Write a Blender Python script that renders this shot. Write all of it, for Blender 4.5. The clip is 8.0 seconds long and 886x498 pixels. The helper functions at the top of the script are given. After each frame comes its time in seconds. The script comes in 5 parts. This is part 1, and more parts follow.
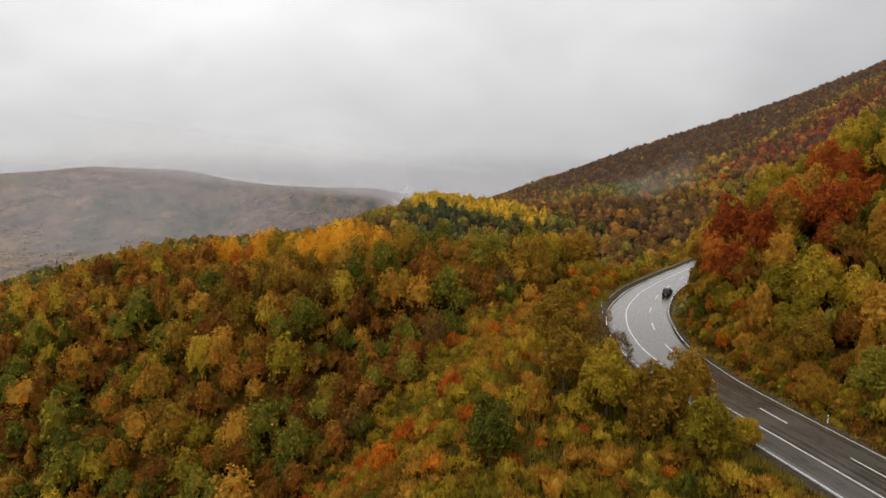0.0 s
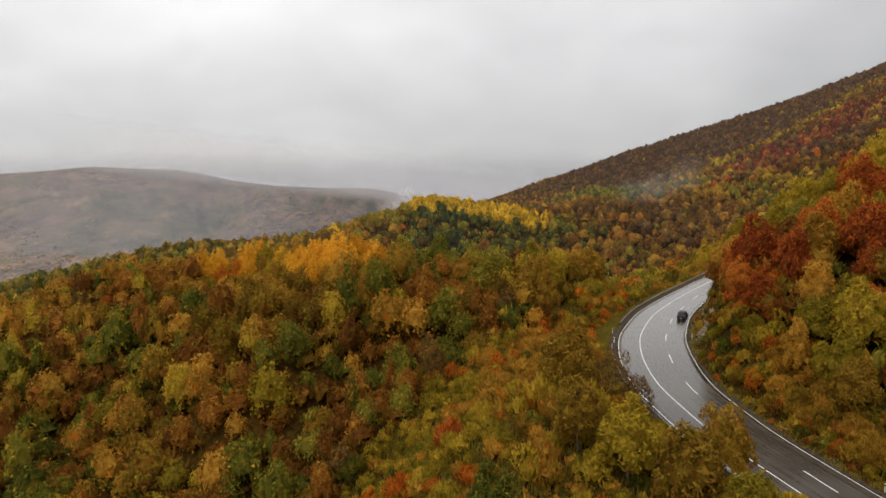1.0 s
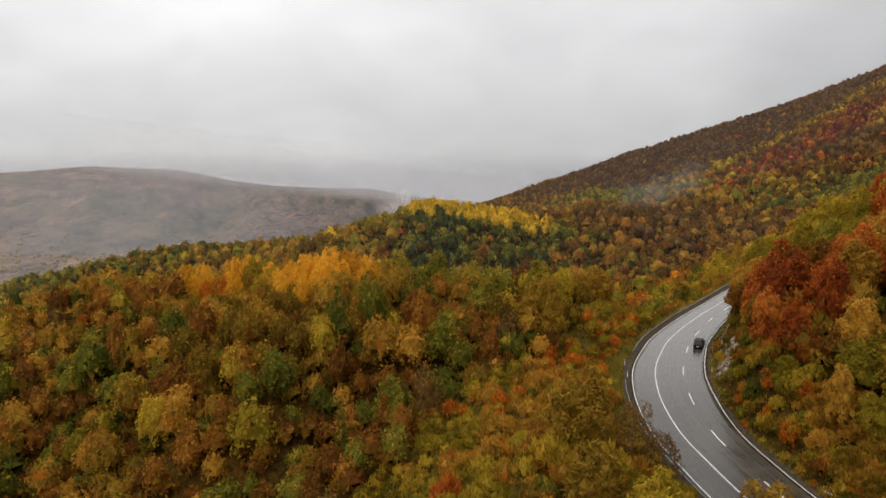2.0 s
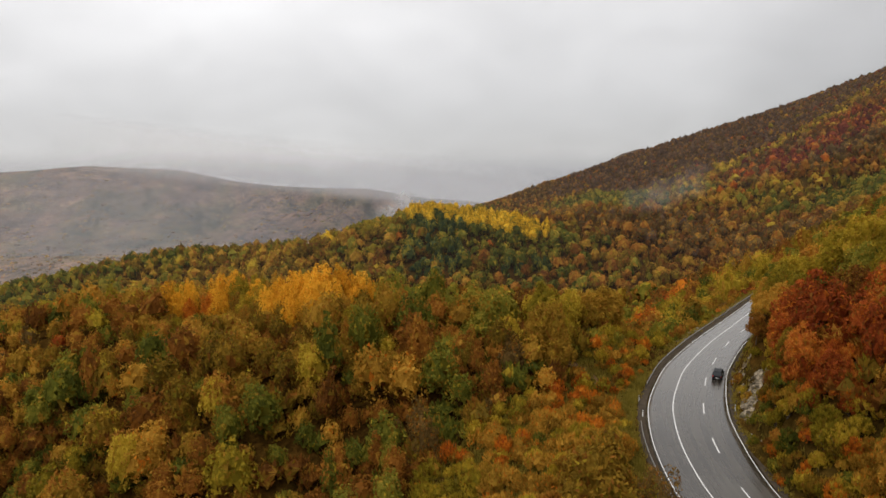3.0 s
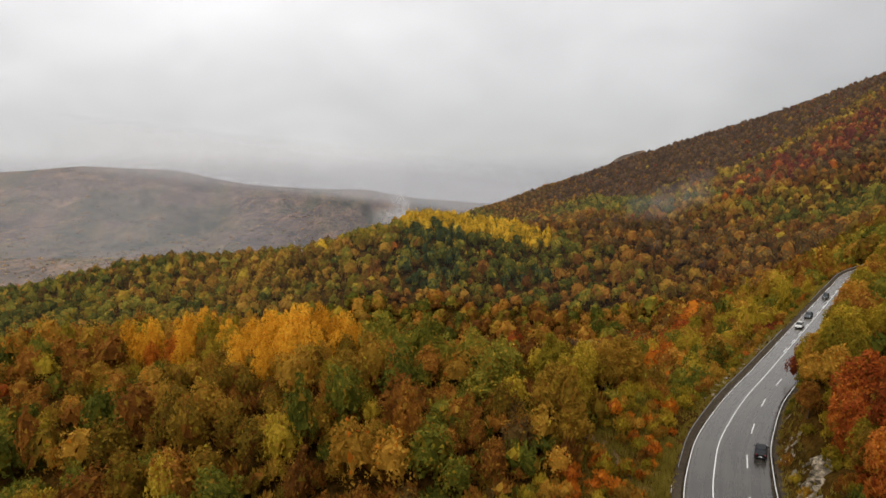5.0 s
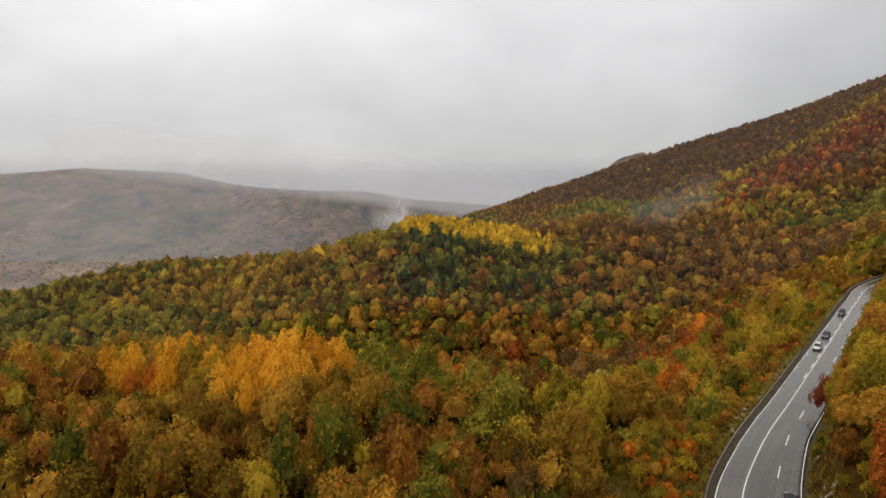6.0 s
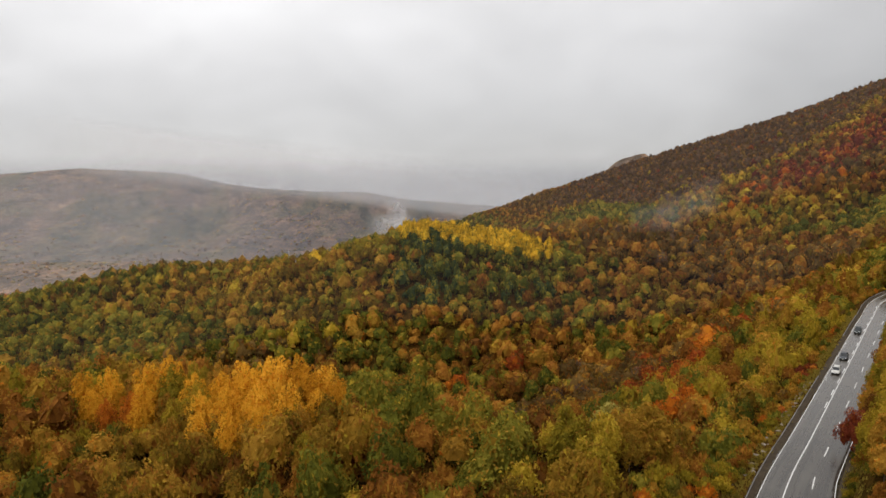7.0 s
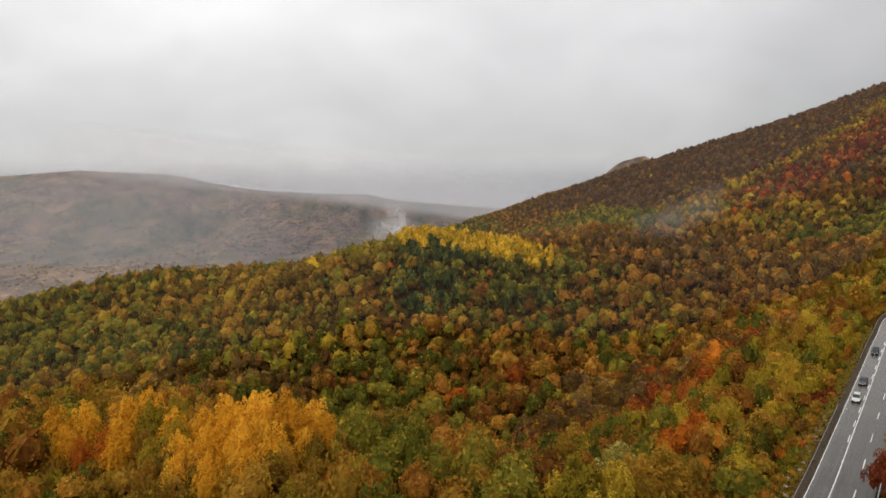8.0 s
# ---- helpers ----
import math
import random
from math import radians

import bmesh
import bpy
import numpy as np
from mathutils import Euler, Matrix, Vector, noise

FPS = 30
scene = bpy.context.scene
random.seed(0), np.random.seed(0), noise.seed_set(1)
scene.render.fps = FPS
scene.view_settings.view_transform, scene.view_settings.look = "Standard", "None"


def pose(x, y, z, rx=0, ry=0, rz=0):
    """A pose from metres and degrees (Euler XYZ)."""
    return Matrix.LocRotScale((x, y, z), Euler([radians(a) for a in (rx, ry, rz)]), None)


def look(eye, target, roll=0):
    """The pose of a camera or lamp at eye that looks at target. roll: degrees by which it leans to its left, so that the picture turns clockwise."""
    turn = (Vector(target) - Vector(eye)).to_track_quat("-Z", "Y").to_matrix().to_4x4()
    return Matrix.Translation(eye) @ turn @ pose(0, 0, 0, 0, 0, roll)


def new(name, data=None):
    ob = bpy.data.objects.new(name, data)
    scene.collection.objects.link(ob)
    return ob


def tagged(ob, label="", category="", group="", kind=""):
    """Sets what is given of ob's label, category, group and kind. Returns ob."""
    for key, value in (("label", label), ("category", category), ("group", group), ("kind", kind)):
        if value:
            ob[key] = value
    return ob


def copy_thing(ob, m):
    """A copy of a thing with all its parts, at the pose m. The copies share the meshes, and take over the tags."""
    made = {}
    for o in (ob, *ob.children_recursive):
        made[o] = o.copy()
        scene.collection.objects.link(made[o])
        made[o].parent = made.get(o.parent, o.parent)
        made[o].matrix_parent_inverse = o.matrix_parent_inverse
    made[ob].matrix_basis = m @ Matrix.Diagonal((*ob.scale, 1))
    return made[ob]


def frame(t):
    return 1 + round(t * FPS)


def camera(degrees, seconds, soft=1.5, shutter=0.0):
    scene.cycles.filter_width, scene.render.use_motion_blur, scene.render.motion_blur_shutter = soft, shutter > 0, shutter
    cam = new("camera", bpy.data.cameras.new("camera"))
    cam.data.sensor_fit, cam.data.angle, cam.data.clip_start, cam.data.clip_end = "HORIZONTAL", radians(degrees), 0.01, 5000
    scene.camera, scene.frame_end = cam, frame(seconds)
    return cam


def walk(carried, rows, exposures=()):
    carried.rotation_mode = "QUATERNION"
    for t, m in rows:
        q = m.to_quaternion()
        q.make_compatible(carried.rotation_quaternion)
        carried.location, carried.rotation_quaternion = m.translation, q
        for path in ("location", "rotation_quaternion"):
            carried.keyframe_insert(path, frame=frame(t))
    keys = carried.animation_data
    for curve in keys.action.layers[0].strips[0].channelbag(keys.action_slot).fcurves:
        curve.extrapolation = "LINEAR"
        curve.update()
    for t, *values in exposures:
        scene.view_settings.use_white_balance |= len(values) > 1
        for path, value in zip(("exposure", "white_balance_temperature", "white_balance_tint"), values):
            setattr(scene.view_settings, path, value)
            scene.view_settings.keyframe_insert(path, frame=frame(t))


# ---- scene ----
cam = camera(68.6, 8.0, soft=1.5)
PATH = [
    (0, (1.115, -4.786, 43.996), (1.088, -2.798, 43.78), -0.6),
    (0.5, (1.336, 1.073, 45.591), (1.31, 3.062, 45.376), -0.6),
    (1, (1.462, 6.699, 47.212), (1.435, 8.687, 46.995), -0.6),
    (1.5, (1.499, 12.242, 48.907), (1.474, 14.23, 48.689), -0.5),
    (3, (1.754, 28.501, 53.82), (1.733, 30.488, 53.6), -0.4),
    (3.5, (1.909, 33.682, 55.435), (1.89, 35.669, 55.213), -0.3),
    (4, (2.099, 38.8, 57.106), (2.08, 40.788, 56.884), -0.4),
    (4.5, (2.328, 43.602, 58.701), (2.31, 45.589, 58.479), -0.3),
    (6, (2.546, 58.106, 63.544), (2.531, 60.094, 63.326), -0.3),
    (6.5, (2.65, 62.956, 65.275), (2.636, 64.945, 65.058), -0.3),
    (7, (2.844, 67.709, 66.89), (2.831, 69.697, 66.672), -0.2),
    (7.5, (3.11, 72.349, 68.755), (3.098, 74.337, 68.538), -0.2),
    (8, (3.241, 76.763, 70.508), (3.228, 78.752, 70.294), -0.2),
]
walk(cam, [(t, look(eye, target, roll)) for t, eye, target, roll in PATH])

# ---------------------------------------------------------------- world and sun
SUN_ELEV, SUN_AZ = 56.0, 208.0
world = bpy.data.worlds.new("overcast")
scene.world = world
world.use_nodes = True
wn, wl = world.node_tree.nodes, world.node_tree.links
wn.clear()


def wnode(kind, **inputs):
    n = wn.new(kind)
    for key, value in inputs.items():
        n.inputs[key].default_value = value
    return n


sky = wn.new("ShaderNodeTexSky")
sky.sky_type, sky.sun_disc = "NISHITA", False
sky.sun_elevation, sky.sun_rotation = radians(SUN_ELEV), radians(SUN_AZ)
sky_dim = wn.new("ShaderNodeVectorMath")
sky_dim.operation = "SCALE"
sky_dim.inputs["Scale"].default_value = 0.1
wl.new(sky.outputs["Color"], sky_dim.inputs[0])
way = wn.new("ShaderNodeTexCoord")
split = wn.new("ShaderNodeSeparateXYZ")
wl.new(way.outputs["Generated"], split.inputs[0])
# the cloud deck brightens from the horizon to the zenith
deck = wn.new("ShaderNodeMapRange")
deck.inputs["From Min"].default_value, deck.inputs["From Max"].default_value = 0.0, 1.0
deck.inputs["To Min"].default_value, deck.inputs["To Max"].default_value = 0.61, 2.25
steep = wn.new("ShaderNodeMath")
steep.operation, steep.use_clamp = "POWER", True
steep.inputs[1].default_value = 1.3
wl.new(split.outputs["Z"], steep.inputs[0])
wl.new(steep.outputs[0], deck.inputs["Value"])
flat = wn.new("ShaderNodeMapping")
flat.inputs["Scale"].default_value = (1.0, 1.0, 2.2)
wl.new(way.outputs["Generated"], flat.inputs["Vector"])
clouds = wnode("ShaderNodeTexNoise", Scale=1.9, Detail=5.0, Roughness=0.5, Distortion=0.4)
wl.new(flat.outputs["Vector"], clouds.inputs["Vector"])
swing = wn.new("ShaderNodeMapRange")
swing.inputs["From Min"].default_value, swing.inputs["From Max"].default_value = 0.3, 0.7
swing.inputs["To Min"].default_value, swing.inputs["To Max"].default_value = 0.82, 1.17
wisps = wnode("ShaderNodeTexNoise", Scale=6.5, Detail=6.0, Roughness=0.6, Distortion=0.8)
wl.new(flat.outputs["Vector"], wisps.inputs["Vector"])
torn = wn.new("ShaderNodeMix")
torn.inputs["Factor"].default_value = 0.3
wl.new(clouds.outputs["Fac"], torn.inputs["A"])
wl.new(wisps.outputs["Fac"], torn.inputs["B"])
wl.new(torn.outputs["Result"], swing.inputs["Value"])
lit = wn.new("ShaderNodeMath")
lit.operation = "MULTIPLY"
wl.new(deck.outputs["Result"], lit.inputs[0])
wl.new(swing.outputs["Result"], lit.inputs[1])
# it is thinner in the west than over the hill in the east
glow = wn.new("ShaderNodeFloatCurve")
for at, value in ((0.25, 0.55), (0.5, 0.49), (0.62, 0.485), (0.78, 0.36)):
    glow.mapping.curves[0].points.new(at, value)
ends = glow.mapping.curves[0].points
ends[0].location, ends[len(ends) - 1].location = (0.0, 0.55), (1.0, 0.33)
glow.mapping.update()
east = wn.new("ShaderNodeMapRange")
east.inputs["From Min"].default_value, east.inputs["From Max"].default_value = -1.0, 1.0
wl.new(split.outputs["X"], east.inputs["Value"])
wl.new(east.outputs["Result"], glow.inputs["Value"])
side_lit = wn.new("ShaderNodeMath")
side_lit.operation = "MULTIPLY"
wl.new(lit.outputs[0], side_lit.inputs[0])
thin = wn.new("ShaderNodeMath")
thin.operation, thin.inputs[1].default_value = "MULTIPLY", 2.0
wl.new(glow.outputs[0], thin.inputs[0])
wl.new(thin.outputs[0], side_lit.inputs[1])
tone = wn.new("ShaderNodeCombineColor")
for k, gain in enumerate((1.012, 1.0, 1.003)):
    g = wn.new("ShaderNodeMath")
    g.operation = "MULTIPLY"
    g.inputs[1].default_value = gain
    wl.new(side_lit.outputs[0], g.inputs[0])
    wl.new(g.outputs[0], tone.inputs[k])
cover = wn.new("ShaderNodeMix")
cover.data_type = "RGBA"
cover.inputs["Factor"].default_value = 0.94
wl.new(sky_dim.outputs[0], cover.inputs["A"])
wl.new(tone.outputs[0], cover.inputs["B"])
back = wnode("ShaderNodeBackground", Strength=1.0)
wl.new(cover.outputs["Result"], back.inputs["Color"])
wout = wn.new("ShaderNodeOutputWorld")
wl.new(back.outputs[0], wout.inputs["Surface"])

sun = new("sun", bpy.data.lights.new("sun", "SUN"))
sun.data.energy, sun.data.angle, sun.data.color = 1.2, radians(25), (1.0, 0.95, 0.88)
a, e = radians(SUN_AZ), radians(SUN_ELEV)
sun.matrix_world = look((0, 0, 300), Vector((0, 0, 300)) - 100 * Vector((math.sin(a) * math.cos(e), math.cos(a) * math.cos(e), math.sin(e))))


# ---------------------------------------------------------------- materials
def material(name, rough=0.8, spec=0.3):
    m = bpy.data.materials.new(name)
    m.use_nodes = True
    bsdf = m.node_tree.nodes["Principled BSDF"]
    bsdf.inputs["Roughness"].default_value = rough
    bsdf.inputs["Specular IOR Level"].default_value = spec
    return m, m.node_tree.nodes, m.node_tree.links, bsdf


def add(nodes, links, kind, feeds=(), **values):
    n = nodes.new(kind)
    for key, value in values.items():
        n.inputs[key.replace("_", " ")].default_value = value
    for socket, out in feeds:
        links.new(out, n.inputs[socket])
    return n


def noise_at(nodes, links, scale, detail=3.0, rough=0.6, coords="Object"):
    co = nodes.new("ShaderNodeTexCoord")
    return add(nodes, links, "ShaderNodeTexNoise", [("Vector", co.outputs[coords])], Scale=scale, Detail=detail, Roughness=rough)


def world_noise(nodes, links, scale, detail=3.0, rough=0.6):
    geo = nodes.new("ShaderNodeNewGeometry")
    return add(nodes, links, "ShaderNodeTexNoise", [("Vector", geo.outputs["Position"])], Scale=scale, Detail=detail, Roughness=rough)


def ramp(nodes, links, fac, stops):
    r = nodes.new("ShaderNodeValToRGB")
    while len(r.color_ramp.elements) < len(stops):
        r.color_ramp.elements.new(0.5)
    for el, (at, col) in zip(r.color_ramp.elements, stops):
        el.position, el.color = at, (*col, 1)
    links.new(fac, r.inputs["Fac"])
    return r


def bump(nodes, links, bsdf, height, strength, distance):
    b = add(nodes, links, "ShaderNodeBump", [("Height", height)], Strength=strength, Distance=distance)
    links.new(b.outputs[0], bsdf.inputs["Normal"])


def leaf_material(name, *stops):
    """Foliage: each tree has a hue of its own, with slight changes from bough to bough and from leaf clump to leaf
    clump; fine noise also paints shaded gaps into the colour.
    """
    m, nodes, links, bsdf = material(name, 0.75, 0.05)
    geo, info = nodes.new("ShaderNodeNewGeometry"), nodes.new("ShaderNodeObjectInfo")
    own = nodes.new("ShaderNodeAttribute")
    own.attribute_name = "tree"
    both = add(nodes, links, "ShaderNodeMath", [(0, own.outputs["Fac"]), (1, info.outputs["Random"])])
    tree = add(nodes, links, "ShaderNodeMath", [(0, both.outputs[0])])
    tree.operation = "FRACT"
    # the finest noise puts dark gaps between leaves into the colour itself
    bough, gap_shade = world_noise(nodes, links, 0.45, 2.0, 0.6), world_noise(nodes, links, 3.2, 3.0, 0.75)
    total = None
    for out, share in ((tree.outputs[0], 0.48), (geo.outputs["Random Per Island"], 0.34), (bough.outputs["Fac"], 0.36), (gap_shade.outputs["Fac"], 0.4)):
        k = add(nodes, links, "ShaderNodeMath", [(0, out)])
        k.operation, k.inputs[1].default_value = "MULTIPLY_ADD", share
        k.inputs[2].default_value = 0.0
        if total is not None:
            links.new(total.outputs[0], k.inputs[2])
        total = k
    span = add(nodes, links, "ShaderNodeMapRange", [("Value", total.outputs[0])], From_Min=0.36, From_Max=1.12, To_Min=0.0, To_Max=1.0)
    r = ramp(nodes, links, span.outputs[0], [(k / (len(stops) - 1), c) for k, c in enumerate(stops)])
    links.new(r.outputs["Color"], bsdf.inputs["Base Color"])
    spray = world_noise(nodes, links, 2.2, 4.0, 0.8)
    bump(nodes, links, bsdf, spray.outputs["Fac"], 0.4, 0.4)
    tr = add(nodes, links, "ShaderNodeBsdfTranslucent", [("Color", r.outputs["Color"])])
    mix = add(nodes, links, "ShaderNodeMixShader", [(1, bsdf.outputs[0]), (2, tr.outputs[0])], Fac=0.44)
    links.new(mix.outputs[0], nodes["Material Output"].inputs["Surface"])
    return m


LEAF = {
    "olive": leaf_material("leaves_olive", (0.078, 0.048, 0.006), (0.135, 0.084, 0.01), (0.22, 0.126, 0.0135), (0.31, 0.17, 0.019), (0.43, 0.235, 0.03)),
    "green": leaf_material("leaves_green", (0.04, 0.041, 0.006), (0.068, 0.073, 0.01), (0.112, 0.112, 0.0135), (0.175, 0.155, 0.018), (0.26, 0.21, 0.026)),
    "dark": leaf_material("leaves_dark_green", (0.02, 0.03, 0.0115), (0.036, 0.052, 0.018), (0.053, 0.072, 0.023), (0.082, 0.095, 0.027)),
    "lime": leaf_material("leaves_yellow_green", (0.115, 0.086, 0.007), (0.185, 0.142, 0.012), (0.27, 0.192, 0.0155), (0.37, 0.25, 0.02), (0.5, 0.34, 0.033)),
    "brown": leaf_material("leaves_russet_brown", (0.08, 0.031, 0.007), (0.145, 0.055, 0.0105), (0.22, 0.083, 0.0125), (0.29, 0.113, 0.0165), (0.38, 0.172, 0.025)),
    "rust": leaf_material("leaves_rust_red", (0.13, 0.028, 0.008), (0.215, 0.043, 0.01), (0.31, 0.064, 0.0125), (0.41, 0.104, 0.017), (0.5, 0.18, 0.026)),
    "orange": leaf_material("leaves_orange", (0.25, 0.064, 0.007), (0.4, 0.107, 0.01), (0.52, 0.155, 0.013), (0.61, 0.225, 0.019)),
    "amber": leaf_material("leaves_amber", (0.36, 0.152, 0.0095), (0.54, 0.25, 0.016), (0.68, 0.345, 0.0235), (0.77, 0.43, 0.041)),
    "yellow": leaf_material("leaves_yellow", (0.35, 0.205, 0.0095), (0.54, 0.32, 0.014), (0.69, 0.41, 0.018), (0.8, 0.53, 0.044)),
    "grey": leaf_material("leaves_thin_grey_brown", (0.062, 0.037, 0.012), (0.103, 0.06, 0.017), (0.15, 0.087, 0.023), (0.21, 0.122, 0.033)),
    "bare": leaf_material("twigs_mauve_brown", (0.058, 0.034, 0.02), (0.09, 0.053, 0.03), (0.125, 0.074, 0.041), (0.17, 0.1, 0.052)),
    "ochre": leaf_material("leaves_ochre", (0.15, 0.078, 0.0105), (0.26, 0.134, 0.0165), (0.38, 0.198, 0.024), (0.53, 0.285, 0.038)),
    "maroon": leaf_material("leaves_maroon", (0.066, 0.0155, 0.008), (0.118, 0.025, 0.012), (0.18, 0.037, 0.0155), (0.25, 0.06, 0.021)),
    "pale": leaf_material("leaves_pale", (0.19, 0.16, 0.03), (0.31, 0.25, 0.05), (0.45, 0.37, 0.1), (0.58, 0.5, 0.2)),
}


def bark_material():
    m, nodes, links, bsdf = material("bark", 0.9, 0.2)
    n = noise_at(nodes, links, 6.0, 5.0)
    r = ramp(nodes, links, n.outputs["Fac"], [(0.3, (0.05, 0.038, 0.028)), (0.7, (0.17, 0.14, 0.11))])
    links.new(r.outputs["Color"], bsdf.inputs["Base Color"])
    bump(nodes, links, bsdf, n.outputs["Fac"], 0.6, 0.05)
    return m


def cover_material(name, patches, spots, fine_scale, sizes, relief=0.9, fall=1.0):
    """Ground in three scales: large patches of cover, spots, and fine grain."""
    m, nodes, links, bsdf = material(name, 1.0, 0.0)
    geo = nodes.new("ShaderNodeNewGeometry")
    along = add(nodes, links, "ShaderNodeVectorMath", [(0, geo.outputs["Position"])])
    along.operation = "MULTIPLY"
    along.inputs[1].default_value = (1.0, fall, 1.0)
    big, mid, fine = (add(nodes, links, "ShaderNodeTexNoise", [("Vector", along.outputs[0])], Scale=k, Detail=d, Roughness=r) for k, d, r in ((sizes[0], 7.0, 0.62), (sizes[1], 6.0, 0.7), (fine_scale, 4.0, 0.7)))
    base = ramp(nodes, links, big.outputs["Fac"], patches)
    dots = ramp(nodes, links, mid.outputs["Fac"], spots)
    grain = ramp(nodes, links, fine.outputs["Fac"], [(0.32, (0.35, 0.36, 0.34)), (0.68, (1.6, 1.5, 1.35))])
    last = base
    for other in (dots, grain):
        mx = nodes.new("ShaderNodeMix")
        mx.data_type, mx.blend_type = "RGBA", "MULTIPLY"
        mx.inputs["Factor"].default_value = 1.0
        links.new(last.outputs["Result" if last is not base else "Color"], mx.inputs["A"])
        links.new(other.outputs["Color"], mx.inputs["B"])
        last = mx
    links.new(last.outputs["Result"], bsdf.inputs["Base Color"])
    bump(nodes, links, bsdf, mid.outputs["Fac"], relief, 0.12 / sizes[1])
    return m


def asphalt_material():
    """Damp asphalt: dark, with drier wheel tracks and a rain film that mirrors the sky at low angles."""
    m, nodes, links, bsdf = material("damp_asphalt", 0.4, 0.4)
    patch = world_noise(nodes, links, 0.12, 4.0, 0.6)
    grain = world_noise(nodes, links, 14.0, 4.0, 0.7)
    uv = nodes.new("ShaderNodeUVMap")
    sp = add(nodes, links, "ShaderNodeSeparateXYZ", [(0, uv.outputs[0])])
    streak = nodes.new("ShaderNodeMapping")
    streak.inputs["Scale"].default_value = (1.6, 0.03, 1.0)
    links.new(uv.outputs[0], streak.inputs["Vector"])
    lanes = add(nodes, links, "ShaderNodeTexNoise", [("Vector", streak.outputs[0])], Scale=1.0, Detail=3.0, Roughness=0.55)
    s = add(nodes, links, "ShaderNodeMath", [(0, patch.outputs["Fac"])])
    s.operation, s.inputs[1].default_value = "MULTIPLY", 0.45
    t = add(nodes, links, "ShaderNodeMath", [(0, lanes.outputs["Fac"]), (2, s.outputs[0])])
    t.operation, t.inputs[1].default_value = "MULTIPLY_ADD", 0.55
    col = ramp(nodes, links, t.outputs[0], [(0.36, (0.02, 0.017, 0.0135)), (0.5, (0.037, 0.032, 0.026)), (0.62, (0.058, 0.052, 0.043))])
    g = ramp(nodes, links, grain.outputs["Fac"], [(0.3, (0.75, 0.75, 0.75)), (0.7, (1.25, 1.25, 1.25))])
    mx = nodes.new("ShaderNodeMix")
    mx.data_type, mx.blend_type = "RGBA", "MULTIPLY"
    mx.inputs["Factor"].default_value = 1.0
    links.new(col.outputs["Color"], mx.inputs["A"])
    links.new(g.outputs["Color"], mx.inputs["B"])
    links.new(mx.outputs["Result"], bsdf.inputs["Base Color"])
    ro = add(nodes, links, "ShaderNodeMapRange", [("Value", t.outputs[0])], From_Min=0.38, From_Max=0.6, To_Min=0.2, To_Max=0.34)
    links.new(ro.outputs[0], bsdf.inputs["Roughness"])
    lw = nodes.new("ShaderNodeLayerWeight")
    lw.inputs["Blend"].default_value = 0.5
    film = add(nodes, links, "ShaderNodeMapRange", [("Value", lw.outputs["Facing"])], From_Min=0.6, From_Max=0.8, To_Min=0.03, To_Max=0.85)
    links.new(film.outputs[0], bsdf.inputs["Coat Weight"])
    bsdf.inputs["Coat Roughness"].default_value = 0.2
    bsdf.inputs["Coat Tint"].default_value = (1.0, 0.96, 0.9, 1)
    bsdf.inputs["Specular Tint"].default_value = (1.0, 0.955, 0.89, 1)
    bump(nodes, links, bsdf, grain.outputs["Fac"], 0.05, 0.01)
    return m


def plain_material(name, col, rough=0.6, metal=0.0, var=0.25, scale=3.0, spec=0.4, relief=0.0):
    """A plain surface with a slight mottling in two scales."""
    m, nodes, links, bsdf = material(name, rough, spec)
    bsdf.inputs["Metallic"].default_value = metal
    n = noise_at(nodes, links, scale, 6.0, 0.65)
    lo, hi = tuple(c * (1 - var) for c in col), tuple(min(1, c * (1 + var)) for c in col)
    r = ramp(nodes, links, n.outputs["Fac"], [(0.3, lo), (0.7, hi)])
    links.new(r.outputs["Color"], bsdf.inputs["Base Color"])
    if relief:
        bump(nodes, links, bsdf, n.outputs["Fac"], 0.7, relief)
    return m


